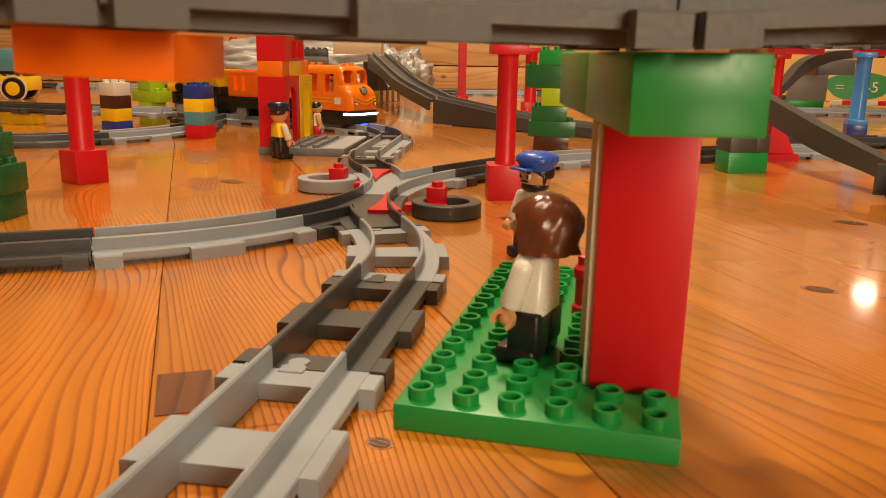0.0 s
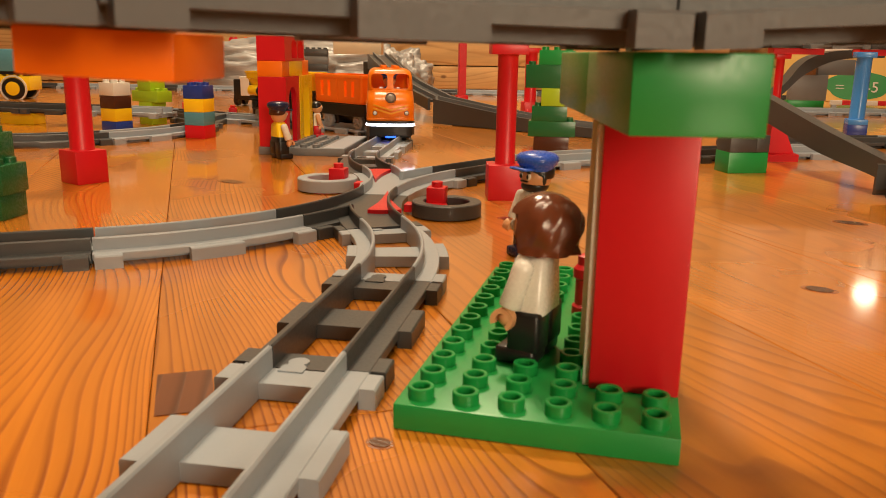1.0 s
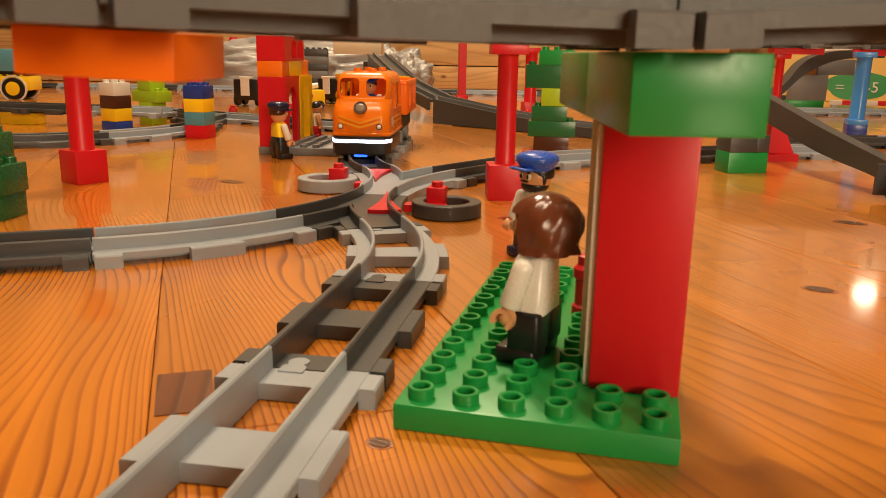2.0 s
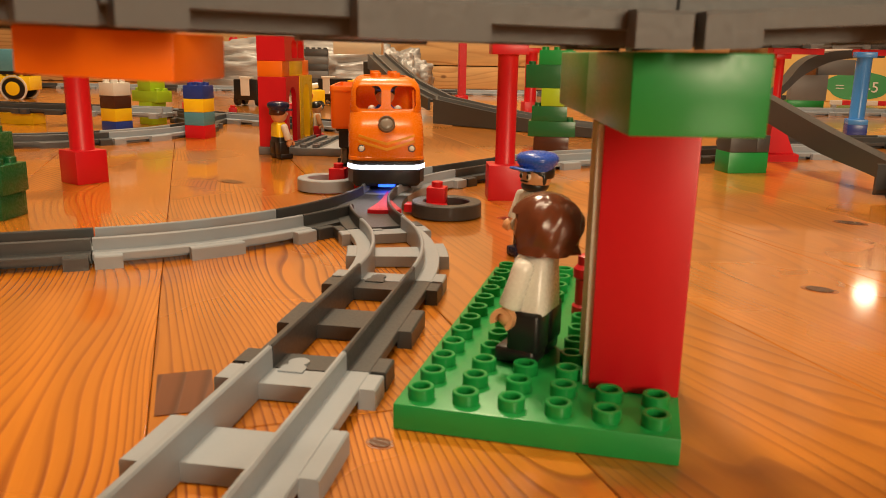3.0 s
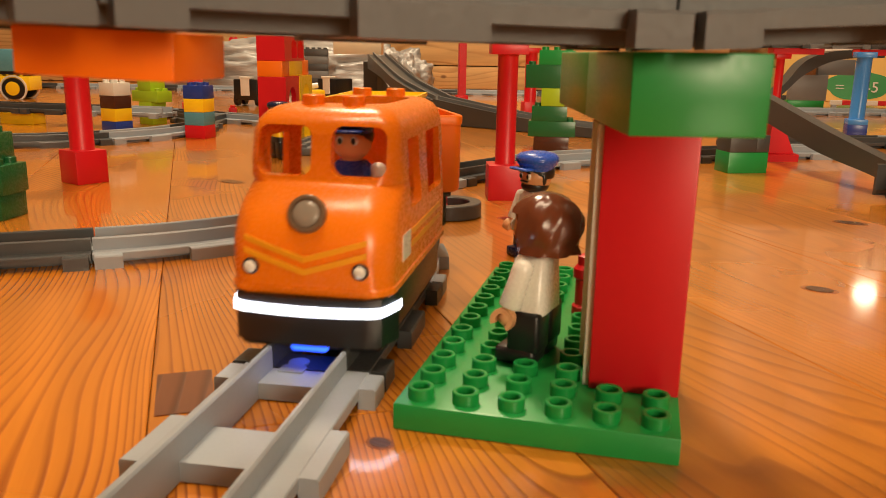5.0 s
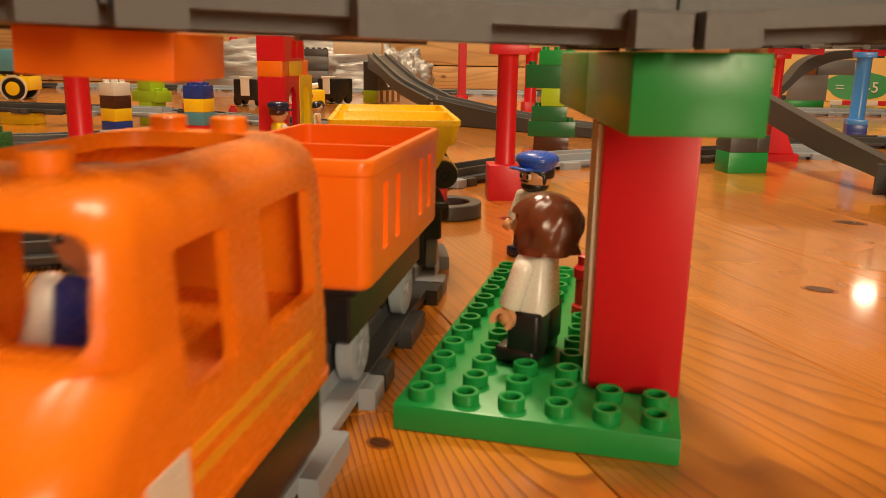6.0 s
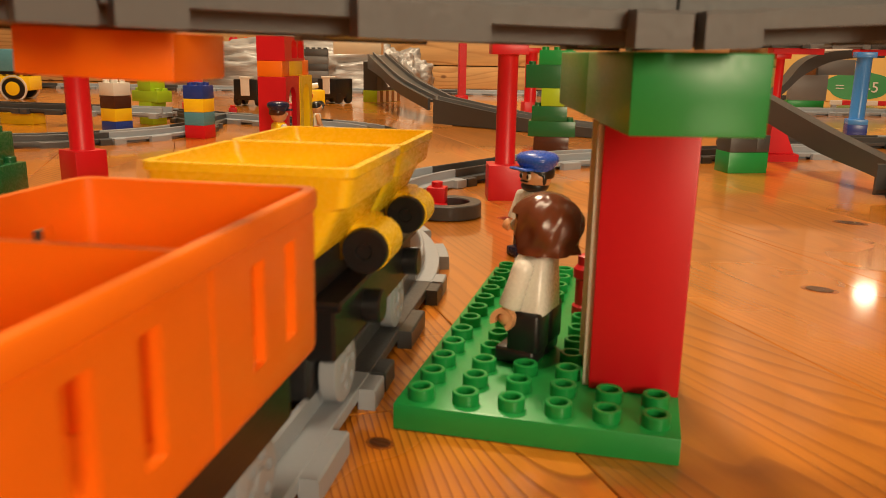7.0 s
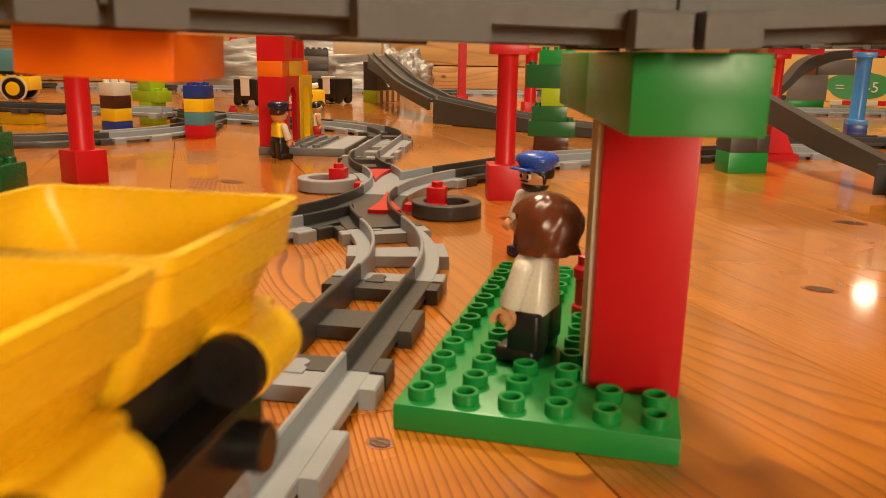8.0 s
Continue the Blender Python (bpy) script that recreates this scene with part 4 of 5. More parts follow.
def cone_post():
    ob = thing("toy_post", "red plastic post with a flaring foot", "toy post", "bridge posts", pose(0.432, 1.042, 0, 0, 0, 6))
    bm = bmesh.new()
    rows = [[bm.verts.new((x * k, y * k, z)) for x, y in ((-1, -1), (1, -1), (1, 1), (-1, 1))] for k, z in ((0.0235, 0), (0.0235, 0.009), (0.0185, 0.011), (0.0085, 0.042), (0.0078, 0.062))]
    for a, b in zip(rows, rows[1:]):
        for i in range(4):
            bm.faces.new((a[i], a[(i + 1) % 4], b[(i + 1) % 4], b[i]))
    bm.faces.new(rows[0][::-1])
    bm.faces.new(rows[-1])
    part("foot", bm, RED, ob)


cone_post()


# ---- the right-hand viaduct, the box and the barrier ----
brick(6, 2, GREEN, "green toy brick under a grey pier", pose(1.000, 2.24, 0, 0, 0, -6), 1, False, "right pier")
brick(6, 2, MID_GREY, "tall grey toy block in a pier", pose(1.004, 2.24, TALL, 0, 0, -6), 3.6, False, "right pier")
brick(6, 2, MID_GREY, "grey toy block stepping up a pier", pose(1.075, 2.245, 4.6 * TALL, 0, 0, -6), 2.2, False, "right pier")
brick(2, 2, TAN, "tan toy brick standing in a pier", pose(1.000, 2.238, 4.6 * TALL, 0, 0, -6), 2.2, False, "right pier")
for x, y in ((0.752, 1.752), (0.935, 1.752)):
    bm = bmesh.new()
    box(bm, -0.054, 0.054, -0.016, 0.016, 0, 0.0125, 0.0006, 1)
    solid("toy_beam", bm, RED, "red plastic beam carrying the viaduct", "toy beam", pose(x, y, 0.1385, 0, 0, 0), "viaduct beams")
lay(0.64, 1.752, 90, [("S", 0.128)] * 4, "DMDM", "viaduct track", 0.1511)
post(0.722, 1.752, 0, RED, "red", 0.1384, r=0.0085)
for k in range(6):
    brick(2, 2, RED if k % 2 else WHITE, "toy brick in a far striped stack", pose(0.905, 2.62, k * TALL, 0, 0, 4), 1, False, "far right stack")


def toy_box():
    """A yellow carton with a green printed patch; its age mark can be read."""
    ob = thing("toy_carton", "yellow printed toy carton with a green cloud patch", "carton", at=pose(1.300, 2.56, 0, 0, 0, -14))
    bm = bmesh.new()
    box(bm, -0.23, 0.23, 0, 0.08, 0, 0.30, 0.002, 1)
    part("carton_body", bm, [plastic("carton_yellow", (0.8, 0.55, 0.16), 0.5)], ob)
    bm = bmesh.new()
    cloud = []
    for a in range(0, 360, 6):
        t = radians(a)
        k = 1 + 0.10 * abs(math.sin(2.5 * t + 0.4))
        cloud.append((0.006 + 0.088 * k * math.cos(t), 0.052 + 0.042 * k * math.sin(t)))
    slab(bm, cloud, [], 0.0015, pose(0, 0.0005, 0) @ UPRIGHT)
    part("green_patch", bm, GREEN, ob, "green cloud-shaped print", 0)
    for k in range(3):
        bm = bmesh.new()
        box(bm, -0.2 + 0.005 * k, 0.2, -0.001, 0.0, 0.155 + 0.04 * k, 0.175 + 0.04 * k)
        part("print_band", bm, (WHITE, GREEN, RED)[k], ob, "", 0)
    for k in range(2):
        bm = bmesh.new()
        box(bm, -0.058, -0.034, -0.003, -0.0015, 0.050 - 0.009 * k, 0.0525 - 0.009 * k)
        part("print_line", bm, WHITE, ob, "small white print", 0)
    cu = bpy.data.curves.new("age_mark", "FONT")
    cu.body, cu.size, cu.extrude, cu.align_x = "2-5", 0.046, 0.0012, "CENTER"
    tmp = new("age_mark_text", cu)
    me = bpy.data.meshes.new_from_object(tmp.evaluated_get(bpy.context.evaluated_depsgraph_get()))
    bpy.data.objects.remove(tmp)
    me.materials.clear()
    me.materials.append(WHITE)
    t = put("age_mark", me, ob, pose(0.036, -0.004, 0.032, 90))
    tagged(t, "white printed age mark 2-5")


toy_box()


def barrier():
    ob = thing("toy_barrier", "white crossing barrier rail with red stripes", "toy barrier", at=pose(1.02, 2.13, 0, 0, 0, -5))
    for k in range(12):
        bm = bmesh.new()
        box(bm, k * 0.03, k * 0.03 + 0.0298, -0.004, 0.004, 0.014, 0.026, 0.0008, 1)
        part("segment", bm, RED if k % 3 == 1 else WHITE, ob, "red stripe" if k % 3 == 1 else "")
    for x in (0.01, 0.18, 0.35):
        bm = bmesh.new()
        box(bm, x - 0.006, x + 0.006, -0.006, 0.006, 0, 0.0138, 0.001, 1)
        part("foot", bm, LIGHT_GREY, ob)


barrier()


# ---- vehicles parked far off ----
def bus():
    ob = thing("toy_bus", "teal and yellow toy bus parked by the far track", "toy vehicle", at=pose(-1.118, 2.05, 0, 0, 0, 4))
    bm = bmesh.new()
    box(bm, -0.16, 0.095, -0.035, 0.035, 0.068, 0.122, 0.003, 2)
    part("body", bm, TEAL, ob, "teal upper body")
    bm = bmesh.new()
    box(bm, -0.165, 0.092, -0.036, 0.036, 0.022, 0.0565, 0.002, 2)
    for k in range(15):
        for y in (-0.026, 0.026):
            stud_form(bm, -0.155 + k * STUD, y, 0.0565)
    part("base", bm, YELLOW, ob, "yellow studded base")
    bm = bmesh.new()
    box(bm, -0.15, 0.088, -0.030, 0.030, 0.0600, 0.0685)
    part("gap_band", bm, BLACK, ob)
    for x in (-0.11, 0.052):
        for s in (1, -1):
            bm = bmesh.new()
            lathe(bm, [(0.016, -0.006), (0.026, -0.006), (0.0265, 0.0), (0.026, 0.006), (0.016, 0.006)], pose(x, s * -0.036, 0.0265, 90 * s), 28)
            t = part("tyre", bm, BLACK, ob, "black tyre")
            bm = bmesh.new()
            lathe(bm, [(0.017, 0.0055), (0.017, 0.0075), (0.012, 0.0085), (0.004, 0.0085)], pose(x, s * -0.036, 0.0265, 90 * s), 24)
            part("hub", bm, YELLOW, t, "yellow wheel hub")
            bm = bmesh.new()
            lathe(bm, [(0.0285, -0.001), (0.0325, -0.001), (0.0325, 0.003), (0.0285, 0.003), (0.0285, -0.001)], pose(x, s * -0.036, 0.0265, 90 * s), 28, cap=False)
            part("wheel_arch", bm, WHITE, ob)


bus()


def black_truck(x, y, turn):
    ob = thing("toy_truck", "black toy truck with a white slatted front", "toy vehicle", "parked trucks", pose(x, y, 0, 0, 0, turn))
    bm = bmesh.new()
    box(bm, -0.030, 0.030, 0, 0.07, 0.014, 0.062, 0.003, 2)
    part("body", bm, BLACK, ob)
    bm = bmesh.new()
    box(bm, -0.011, 0.011, -0.003, 0.0, 0.024, 0.066, 0.001, 1)
    box(bm, -0.014, 0.014, -0.004, 0.02, 0.0625, 0.068, 0.001, 1)
    part("white_grille", bm, WHITE, ob, "white slatted grille")
    for s in (1, -1):
        for yy in (0.014, 0.054):
            bm = bmesh.new()
            lathe(bm, [(0.013, -0.005), (0.014, 0), (0.013, 0.005), (0.006, 0.006)], pose(s * 0.026, yy, 0.014, 0, 90 * s), 20)
            part("wheel", bm, BLACK, ob)


black_truck(-0.462, 1.905, -10)
black_truck(-0.292, 2.05, -30)


def yellow_digger():
    ob = thing("toy_digger", "yellow toy digger with a white arm and black roller", "toy vehicle", at=pose(-0.292, 1.83, 0, 0, 0, 20))
    bm = bmesh.new()
    box(bm, -0.030, 0.024, -0.02, 0.02, 0.012, 0.044, 0.002, 2)
    part("body", bm, YELLOW, ob)
    bm = bmesh.new()
    box(bm, -0.02, -0.004, -0.021, 0.021, 0.026, 0.036, 0.001, 1)
    part("engine_panel", bm, RED, ob, "red engine panel")
    bm = bmesh.new()
    lathe(bm, [(0.010, -0.022), (0.011, 0), (0.010, 0.022)], pose(0.012, 0, 0.011, 90), 20)
    part("roller", bm, BLACK, ob, "black roller")
    bm = bmesh.new()
    lathe(bm, [(0.006, -0.018), (0.0065, 0), (0.006, 0.018)], pose(-0.006, 0, 0.051, 0, 80), 14)
    part("arm", bm, WHITE, ob, "white arm")


yellow_digger()


# ---- the crumpled grey hill and the pine chest at the back ----
def grey_hill(x, y, rx, ry, rz, seed, label):
    bm = bmesh.new()
    seg, n = 110, 36
    rows = []
    for i in range(n + 1):
        a = (math.pi / 2 - 0.03) * i / n
        row = []
        for k in range(seg):
            t = 2 * math.pi * k / seg
            p = Vector((math.cos(a) * math.cos(t), math.cos(a) * math.sin(t), math.sin(a)))
            q = p * 2.6 + Vector((seed, seed * 1.7, 0))
            d = 1 + 0.22 * noise.noise(q) + 0.20 * abs(noise.noise(q * 1.5)) + 0.10 * abs(noise.noise(q * 2.6 + Vector((7, 1, 3)))) + 0.02 * abs(noise.noise(q * 6.3))
            row.append(bm.verts.new((p.x * rx * d, p.y * ry * d, max(0.0, p.z ** 0.6 * rz * d))))
        rows.append(row)
    for a, b in zip(rows, rows[1:]):
        for k in range(seg):
            bm.faces.new((a[k], a[(k + 1) % seg], b[(k + 1) % seg], b[k]))
    bm.faces.new(rows[-1])
    bm.faces.new(rows[0][::-1])
    solid("crumpled_hill", bm, FOIL, label, "play hill", pose(x, y, 0), "grey hills", smooth=55)


grey_hill(-0.52, 2.86, 0.42, 0.16, 0.155, 3.1, "crumpled grey sheet shaped into a play hill")
grey_hill(-0.165, 2.80, 0.115, 0.10, 0.135, 8.4, "smaller crumpled grey sheet hill")


def pine_chest(x0, x1, y, heights, label):
    ob = thing("pine_chest", label, "wooden chest", "pine chests", pose(x0, y, 0))
    z = 0.0
    for h in heights:
        bm = bmesh.new()
        box(bm, -h / 2 + 0.002, h / 2 - 0.002, 0, x1 - x0, -0.009, 0.009, 0.002, 2)
        b = part("front_board", bm, SHELF_WOOD, ob)
        b.matrix_basis = pose(0, 0, z + h / 2) @ pose(0, 0, 0, 90, 0, 0) @ pose(0, 0, 0, 0, 0, -90)
        z += h
    bm = bmesh.new()
    box(bm, 0, 0.02, 0.0, 0.4, 0.0, z)
    box(bm, x1 - x0 - 0.02, x1 - x0, 0.0, 0.4, 0.0, z)
    box(bm, 0.02, x1 - x0 - 0.02, 0.38, 0.4, 0.0, z)
    part("carcass", bm, SHELF_WOOD, ob)
    bm = bmesh.new()
    box(bm, -0.01, x1 - x0 + 0.01, -0.02, 0.41, z, z + 0.025, 0.003, 2)
    part("top_board", bm, SHELF_WOOD, ob)


pine_chest(-0.35, 1.05, 3.02, (0.085, 0.11, 0.11, 0.11), "low pine chest with wide horizontal front boards")
pine_chest(-1.95, -0.50, 3.20, (0.10, 0.12, 0.12, 0.12), "long pine bench box of horizontal boards")
pine_chest(1.20, 2.6, 3.05, (0.10, 0.12, 0.12, 0.12), "pine storage box of horizontal boards")


def white_cabinet():
    """A pale cupboard on the pine box, known from its mirror image in the floor."""
    ob = thing("cupboard", "white painted cupboard standing on a pine box", "cupboard", at=pose(1.24, 3.09, 0.487))
    bm = bmesh.new()
    box(bm, 0, 0.42, 0.02, 0.36, 0, 0.95, 0.004, 2)
    part("carcass", bm, WHITE, ob)
    for k in range(2):
        bm = bmesh.new()
        box(bm, 0.004 + 0.208 * k, 0.208 + 0.208 * k, 0.0, 0.0195, 0.004, 0.946, 0.003, 2)
        d = part("door", bm, WHITE, ob)
        bm = bmesh.new()
        lathe(bm, [(0.012, 0), (0.014, 0.016), (0.006, 0.02)], pose(0.185 + 0.05 * k, 0.0, 0.5, 90), 16)
        part("knob", bm, CHROME, d)


white_cabinet()


# ---- lamps of the room, with added fill lamps ----
# housing for the added background light, on the unseen ceiling
def ceiling_lamp(x, y):
    ob = thing("ceiling_lamp", "added unseen round white ceiling lamp for the background light", "lamp", "ceiling lamps", pose(x, y, 2.5))
    bm = bmesh.new()
    lathe(bm, [(0.27, 0), (0.27, -0.05), (0.25, -0.055), (0.02, -0.055)][::-1], None, 36)
    part("lamp_body", bm, WHITE, ob)


ceiling_lamp(-0.3, 2.1)


def pendant_lamp():
    ob = thing("pendant_lamp", "pendant lamp with three small shades", "lamp", at=pose(-0.05, 0.26, 2.5))
    bm = bmesh.new()
    lathe(bm, [(0.06, -0.03), (0.06, 0)], None, 24)
    part("ceiling_rose", bm, WHITE, ob)
    for lx, ly in ((-0.42, 0.22), (-0.02, 0.42), (0.30, 0.16)):
        bm = bmesh.new()
        lathe(bm, [(0.10, -0.285), (0.105, -0.285), (0.05, -0.20), (0.045, -0.20), (0.10, -0.285)], Matrix.Translation((lx + 0.05, ly - 0.26, 0)), 24, cap=False)
        sh = part("shade", bm, WHITE, ob)
        bm = bmesh.new()
        lathe(bm, [(0.004, -0.21), (0.004, 0)], Matrix.Translation((lx + 0.05, ly - 0.26, 0)), 8)
        part("cord", bm, BLACK, sh)


pendant_lamp()


# body for the added fill light behind the camera; it emits nothing itself
def fill_lamp_prop():
    ob = thing("floor_lamp", "added unseen fill lamp behind the camera, with a round paper shade", "lamp", at=pose(1.12, -2.10, 0))
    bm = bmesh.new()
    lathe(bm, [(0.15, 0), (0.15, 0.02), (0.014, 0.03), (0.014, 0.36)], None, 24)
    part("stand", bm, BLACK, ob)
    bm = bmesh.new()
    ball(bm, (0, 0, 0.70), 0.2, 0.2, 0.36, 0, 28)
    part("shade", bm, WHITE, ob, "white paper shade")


fill_lamp_prop()


def table_lamp(x, y, z):
    ob = thing("standing_lamp", "small standing lamp with a glowing round globe", "lamp", at=pose(x, y, 0))
    bm = bmesh.new()
    lathe(bm, [(0.12, 0), (0.12, 0.015), (0.014, 0.03), (0.012, z - 0.06), (0.03, z - 0.05)], None, 24)
    part("stand", bm, BLACK, ob)
    bm = bmesh.new()
    ball(bm, (0, 0, z), 0.05, 0.05, 0.05, 0, 24)
    part("globe", bm, LAMP_GLOW, ob, "glowing glass globe")


table_lamp(1.97, 3.54, 0.92)

# ---- the raised bridge that crosses close by ----
def bridge():
    """A curve of track overhead, climbing slightly to the west; its near edge passes over the plate."""
    g_ = "raised bridge track"
    back = ahead(0.0521, 0.2042, -92.9 + 180, "C", 30)
    back = ahead(*back, "S", 0.128)
    x, y, h = back[0], back[1], back[2] - 180
    z = 0.1408
    for kind, amount, c, slope in [("S", 0.128, "B", -0.048), ("C", -30, "B", -0.046), ("C", -30, "B", 0.0155), ("C", -30, "B", 0.0155)]:
        m, word = GREYS[c]
        ob = thing("toy_track", f"{word} raised toy bridge track resting on bricks", "toy track", g_, pose(x, y, z, 0, 0, -h))
        L = length_of(kind, amount)
        rise = slope * L
        track_parts(ob, kind, amount, m, rise=lambda u: rise * u)
        z += rise
        x, y, h = ahead(x, y, h, kind, amount)
    # bricks under it
    brick(2, 4, GREEN, "green toy brick under the raised bridge", pose(0.0594, 0.2165, 0.1092, 0, 0, -1.0), 1, False, "bridge bricks")
    brick(2, 4, GREEN, "green toy brick on the red wall post", pose(0.0606, 0.2808, 0.1092, 0, 0, -1.0), 1, False, "bridge bricks")
    brick(2, 2, ORANGE, "orange half-height toy brick hanging under the bridge", pose(-0.0672, 0.1745, 0.1213, 0, 2.2, -2.5), 0.5, False, "bridge bricks")


# ---- the train ----
def wheel_mesh(name, r, w, hub):
    bm = bmesh.new()
    m = pose(0, 0, 0, 0, 90, 0)
    lathe(bm, [(r * 0.86, -w / 2), (r, -w / 2 + 0.0008), (r, w / 2 - 0.0008), (r * 0.86, w / 2), (r * 0.72, w / 2), (r * 0.68, w / 2 - 0.0012), (r * 0.3, w / 2 - 0.0012), (r * 0.26, w / 2 + 0.0008), (0.0004, w / 2 + 0.001)], m, 24, 0)
    return mesh_of(name, bm, hub)


def spoke_mesh(r, w, hub):
    """A dished wheel face pierced by six round holes."""
    bm = bmesh.new()
    outer = [(r * 0.74 * math.cos(radians(a)), r * 0.74 * math.sin(radians(a))) for a in range(0, 360, 12)]
    holes = [[(r * 0.5 * math.cos(radians(60 * k)) + r * 0.15 * math.cos(radians(a)), r * 0.5 * math.sin(radians(60 * k)) + r * 0.15 * math.sin(radians(a))) for a in range(0, 360, 45)] for k in range(6)]
    slab(bm, outer, holes, 0.0016, pose(w / 2 - 0.0014, 0, 0) @ pose(0, 0, 0, 0, 90, 0))
    return mesh_of("wheel_face", bm, hub)


WHEELS = []


def add_wheels(ob, ys, r, material, gauge=0.0195):
    me = wheel_mesh("wheel", r, 0.007, material)
    face = spoke_mesh(r, 0.007, material)
    for y in ys:
        for s in (1, -1):
            w = put("wheel", me, ob, pose(s * gauge, y, 0.0085 + r, 0, 0, 0 if s > 0 else 180))
            put("wheel_face", face, w, pose(0, 0, 0))
            WHEELS.append((w, s, y, r, gauge))


def coupler(ob, y, sgn):
    bm = bmesh.new()
    box(bm, -0.004, 0.004, min(y, y + sgn * 0.016), max(y, y + sgn * 0.016), 0.020, 0.026, 0.001, 1)
    lathe(bm, [(0.0065, 0.018), (0.0065, 0.030), (0.004, 0.031)], Matrix.Translation((0, y + sgn * 0.017, 0)), 14)
    part("coupler", bm, BLACK, ob, "black coupling hook")


def carve(outer, cuts, material):
    """The outer solid less the cutting solids, as one mesh."""
    bmesh.ops.recalc_face_normals(outer, faces=outer.faces[:])
    base = new("shell_tmp", mesh_of("shell_tmp", outer, material, 0))
    made = []
    for bm in cuts:
        bmesh.ops.recalc_face_normals(bm, faces=bm.faces[:])
        c = new("cut_tmp", mesh_of("cut_tmp", bm, material, 0))
        made.append(c)
        md = base.modifiers.new("cut", "BOOLEAN")
        md.use_self = True
        md.operation, md.solver, md.object = "DIFFERENCE", "EXACT", c
    me = bpy.data.meshes.new_from_object(base.evaluated_get(bpy.context.evaluated_depsgraph_get()))
    for o in (base, *made):
        bpy.data.objects.remove(o)
    me.name = "body"
    me.shade_smooth()
    me.set_sharp_from_angle(angle=radians(42))
    return me


def locomotive():
    ob = thing("toy_locomotive", "orange plastic toy locomotive with a driver and lit front", "toy train", "toy train")
    F = 0.061
    W = 0.0325
    # under-frame
    bm = bmesh.new()
    box(bm, -0.0295, 0.0295, -F - 0.004, F - 0.004, 0.016, 0.037, 0.004, 3)
    part("chassis", bm, BLACK, ob, "black under-frame")
    # body and cab: one moulded shell, hollowed and pierced by its windows
    def hull(levels):
        bm = bmesh.new()
        rings = []
        for z, w, back, front, bow, r in levels:
            ring = []
            for px, py in round_rect(-w, w, back, front, r, 6):
                if py > (back + front) / 2:
                    py -= bow * (px / w) ** 2
                ring.append(bm.verts.new((px, py, z)))
            rings.append(ring)
        for a, b in zip(rings, rings[1:]):
            for i in range(len(a)):
                bm.faces.new((a[i], a[(i + 1) % len(a)], b[(i + 1) % len(a)], b[i]))
        bm.faces.new(rings[0][::-1])
        bm.faces.new(rings[-1])
        return bm
    B = F + 0.006
    outer = hull([(0.0375, W - 0.0004, -B, F - 0.0012, 0.0042, 0.009), (0.0384, W + 0.0004, -B, F - 0.0002, 0.0042, 0.009), (0.0405, W + 0.0004, -B, F, 0.0042, 0.009), (0.0412, W - 0.0003, -B, F - 0.0006, 0.0042, 0.009),
                  (0.048, W, -B, F, 0.0042, 0.010), (0.056, W, -B, F - 0.0004, 0.0044, 0.010), (0.063, W - 0.0002, -B, F - 0.0022, 0.005, 0.011), (0.0685, W - 0.0004, -B, F - 0.0058, 0.006, 0.012),
                  (0.0722, W - 0.0006, -B, F - 0.0108, 0.007, 0.012), (0.0745, W - 0.0009, -B, F - 0.0145, 0.007, 0.012), (0.0760, W - 0.0011, -B + 0.0002, F - 0.0180, 0.006, 0.011), (0.0775, W - 0.0012, -B + 0.0004, F - 0.0198, 0.004, 0.008),
                  (0.086, W - 0.0016, -B + 0.0006, F - 0.0212, 0.0032, 0.007), (0.094, W - 0.0022, -B + 0.0010, F - 0.0228, 0.003, 0.007), (0.0985, W - 0.0034, -B + 0.0018, F - 0.0248, 0.003, 0.007),
                  (0.1015, W - 0.0058, -B + 0.0035, F - 0.0282, 0.003, 0.007), (0.1034, W - 0.0092, -B + 0.0062, F - 0.0325, 0.003, 0.006), (0.1042, W - 0.0130, -B + 0.0095, F - 0.0375, 0.003, 0.005)])
    cuts = [hull([(0.0600, W - 0.0036, -B + 0.0034, 0.0355, 0.003, 0.006), (0.0945, W - 0.0048, -B + 0.0040, 0.0340, 0.003, 0.006), (0.0985, W - 0.0078, -B + 0.0060, 0.0310, 0.003, 0.005), (0.1004, W - 0.0120, -B + 0.009, 0.0268, 0.003, 0.004)])]
    bm = bmesh.new()
    slab(bm, round_rect(-0.0190, 0.0190, -0.049, 0.012, 0.011, 6), [], 0.03, pose(0, 0, 0.09))
    cuts.append(bm)
    for y0, y1 in ((-0.052, -0.019), (-0.003, 0.0190)):
        bm = bmesh.new()
        slab(bm, round_rect(y0, y1, 0.0645, 0.0915, 0.0022), [], 0.1, pose(-0.05, 0, 0) @ SIDEWAYS)
        cuts.append(bm)
    for x0, x1 in ((-0.0262, -0.0040), (0.0040, 0.0262)):
        bm = bmesh.new()
        slab(bm, round_rect(x0, x1, 0.0785, 0.0972, 0.0045, 6), [], 0.03, pose(0, 0.047, 0) @ UPRIGHT)
        cuts.append(bm)
    ob_body = new("body", carve(outer, cuts, LOCO_ORANGE))
    ob_body.parent = ob
    for x in (-0.0085, 0.0085):
        for y in (0.0195, -0.0545):
            bm = bmesh.new()
            stud_form(bm, x, y, 0.1034)
            part("roof_stud", bm, LOCO_ORANGE, ob)
    # head lamp, two small lamps
    bm = bmesh.new()
    lathe(bm, [(0.0074, -0.006), (0.0074, 0.0006), (0.0068, 0.0013), (0.0059, 0.0013), (0.0056, 0.0004)], pose(0, F - 0.0052, 0.0680, -90 + 24), 28)
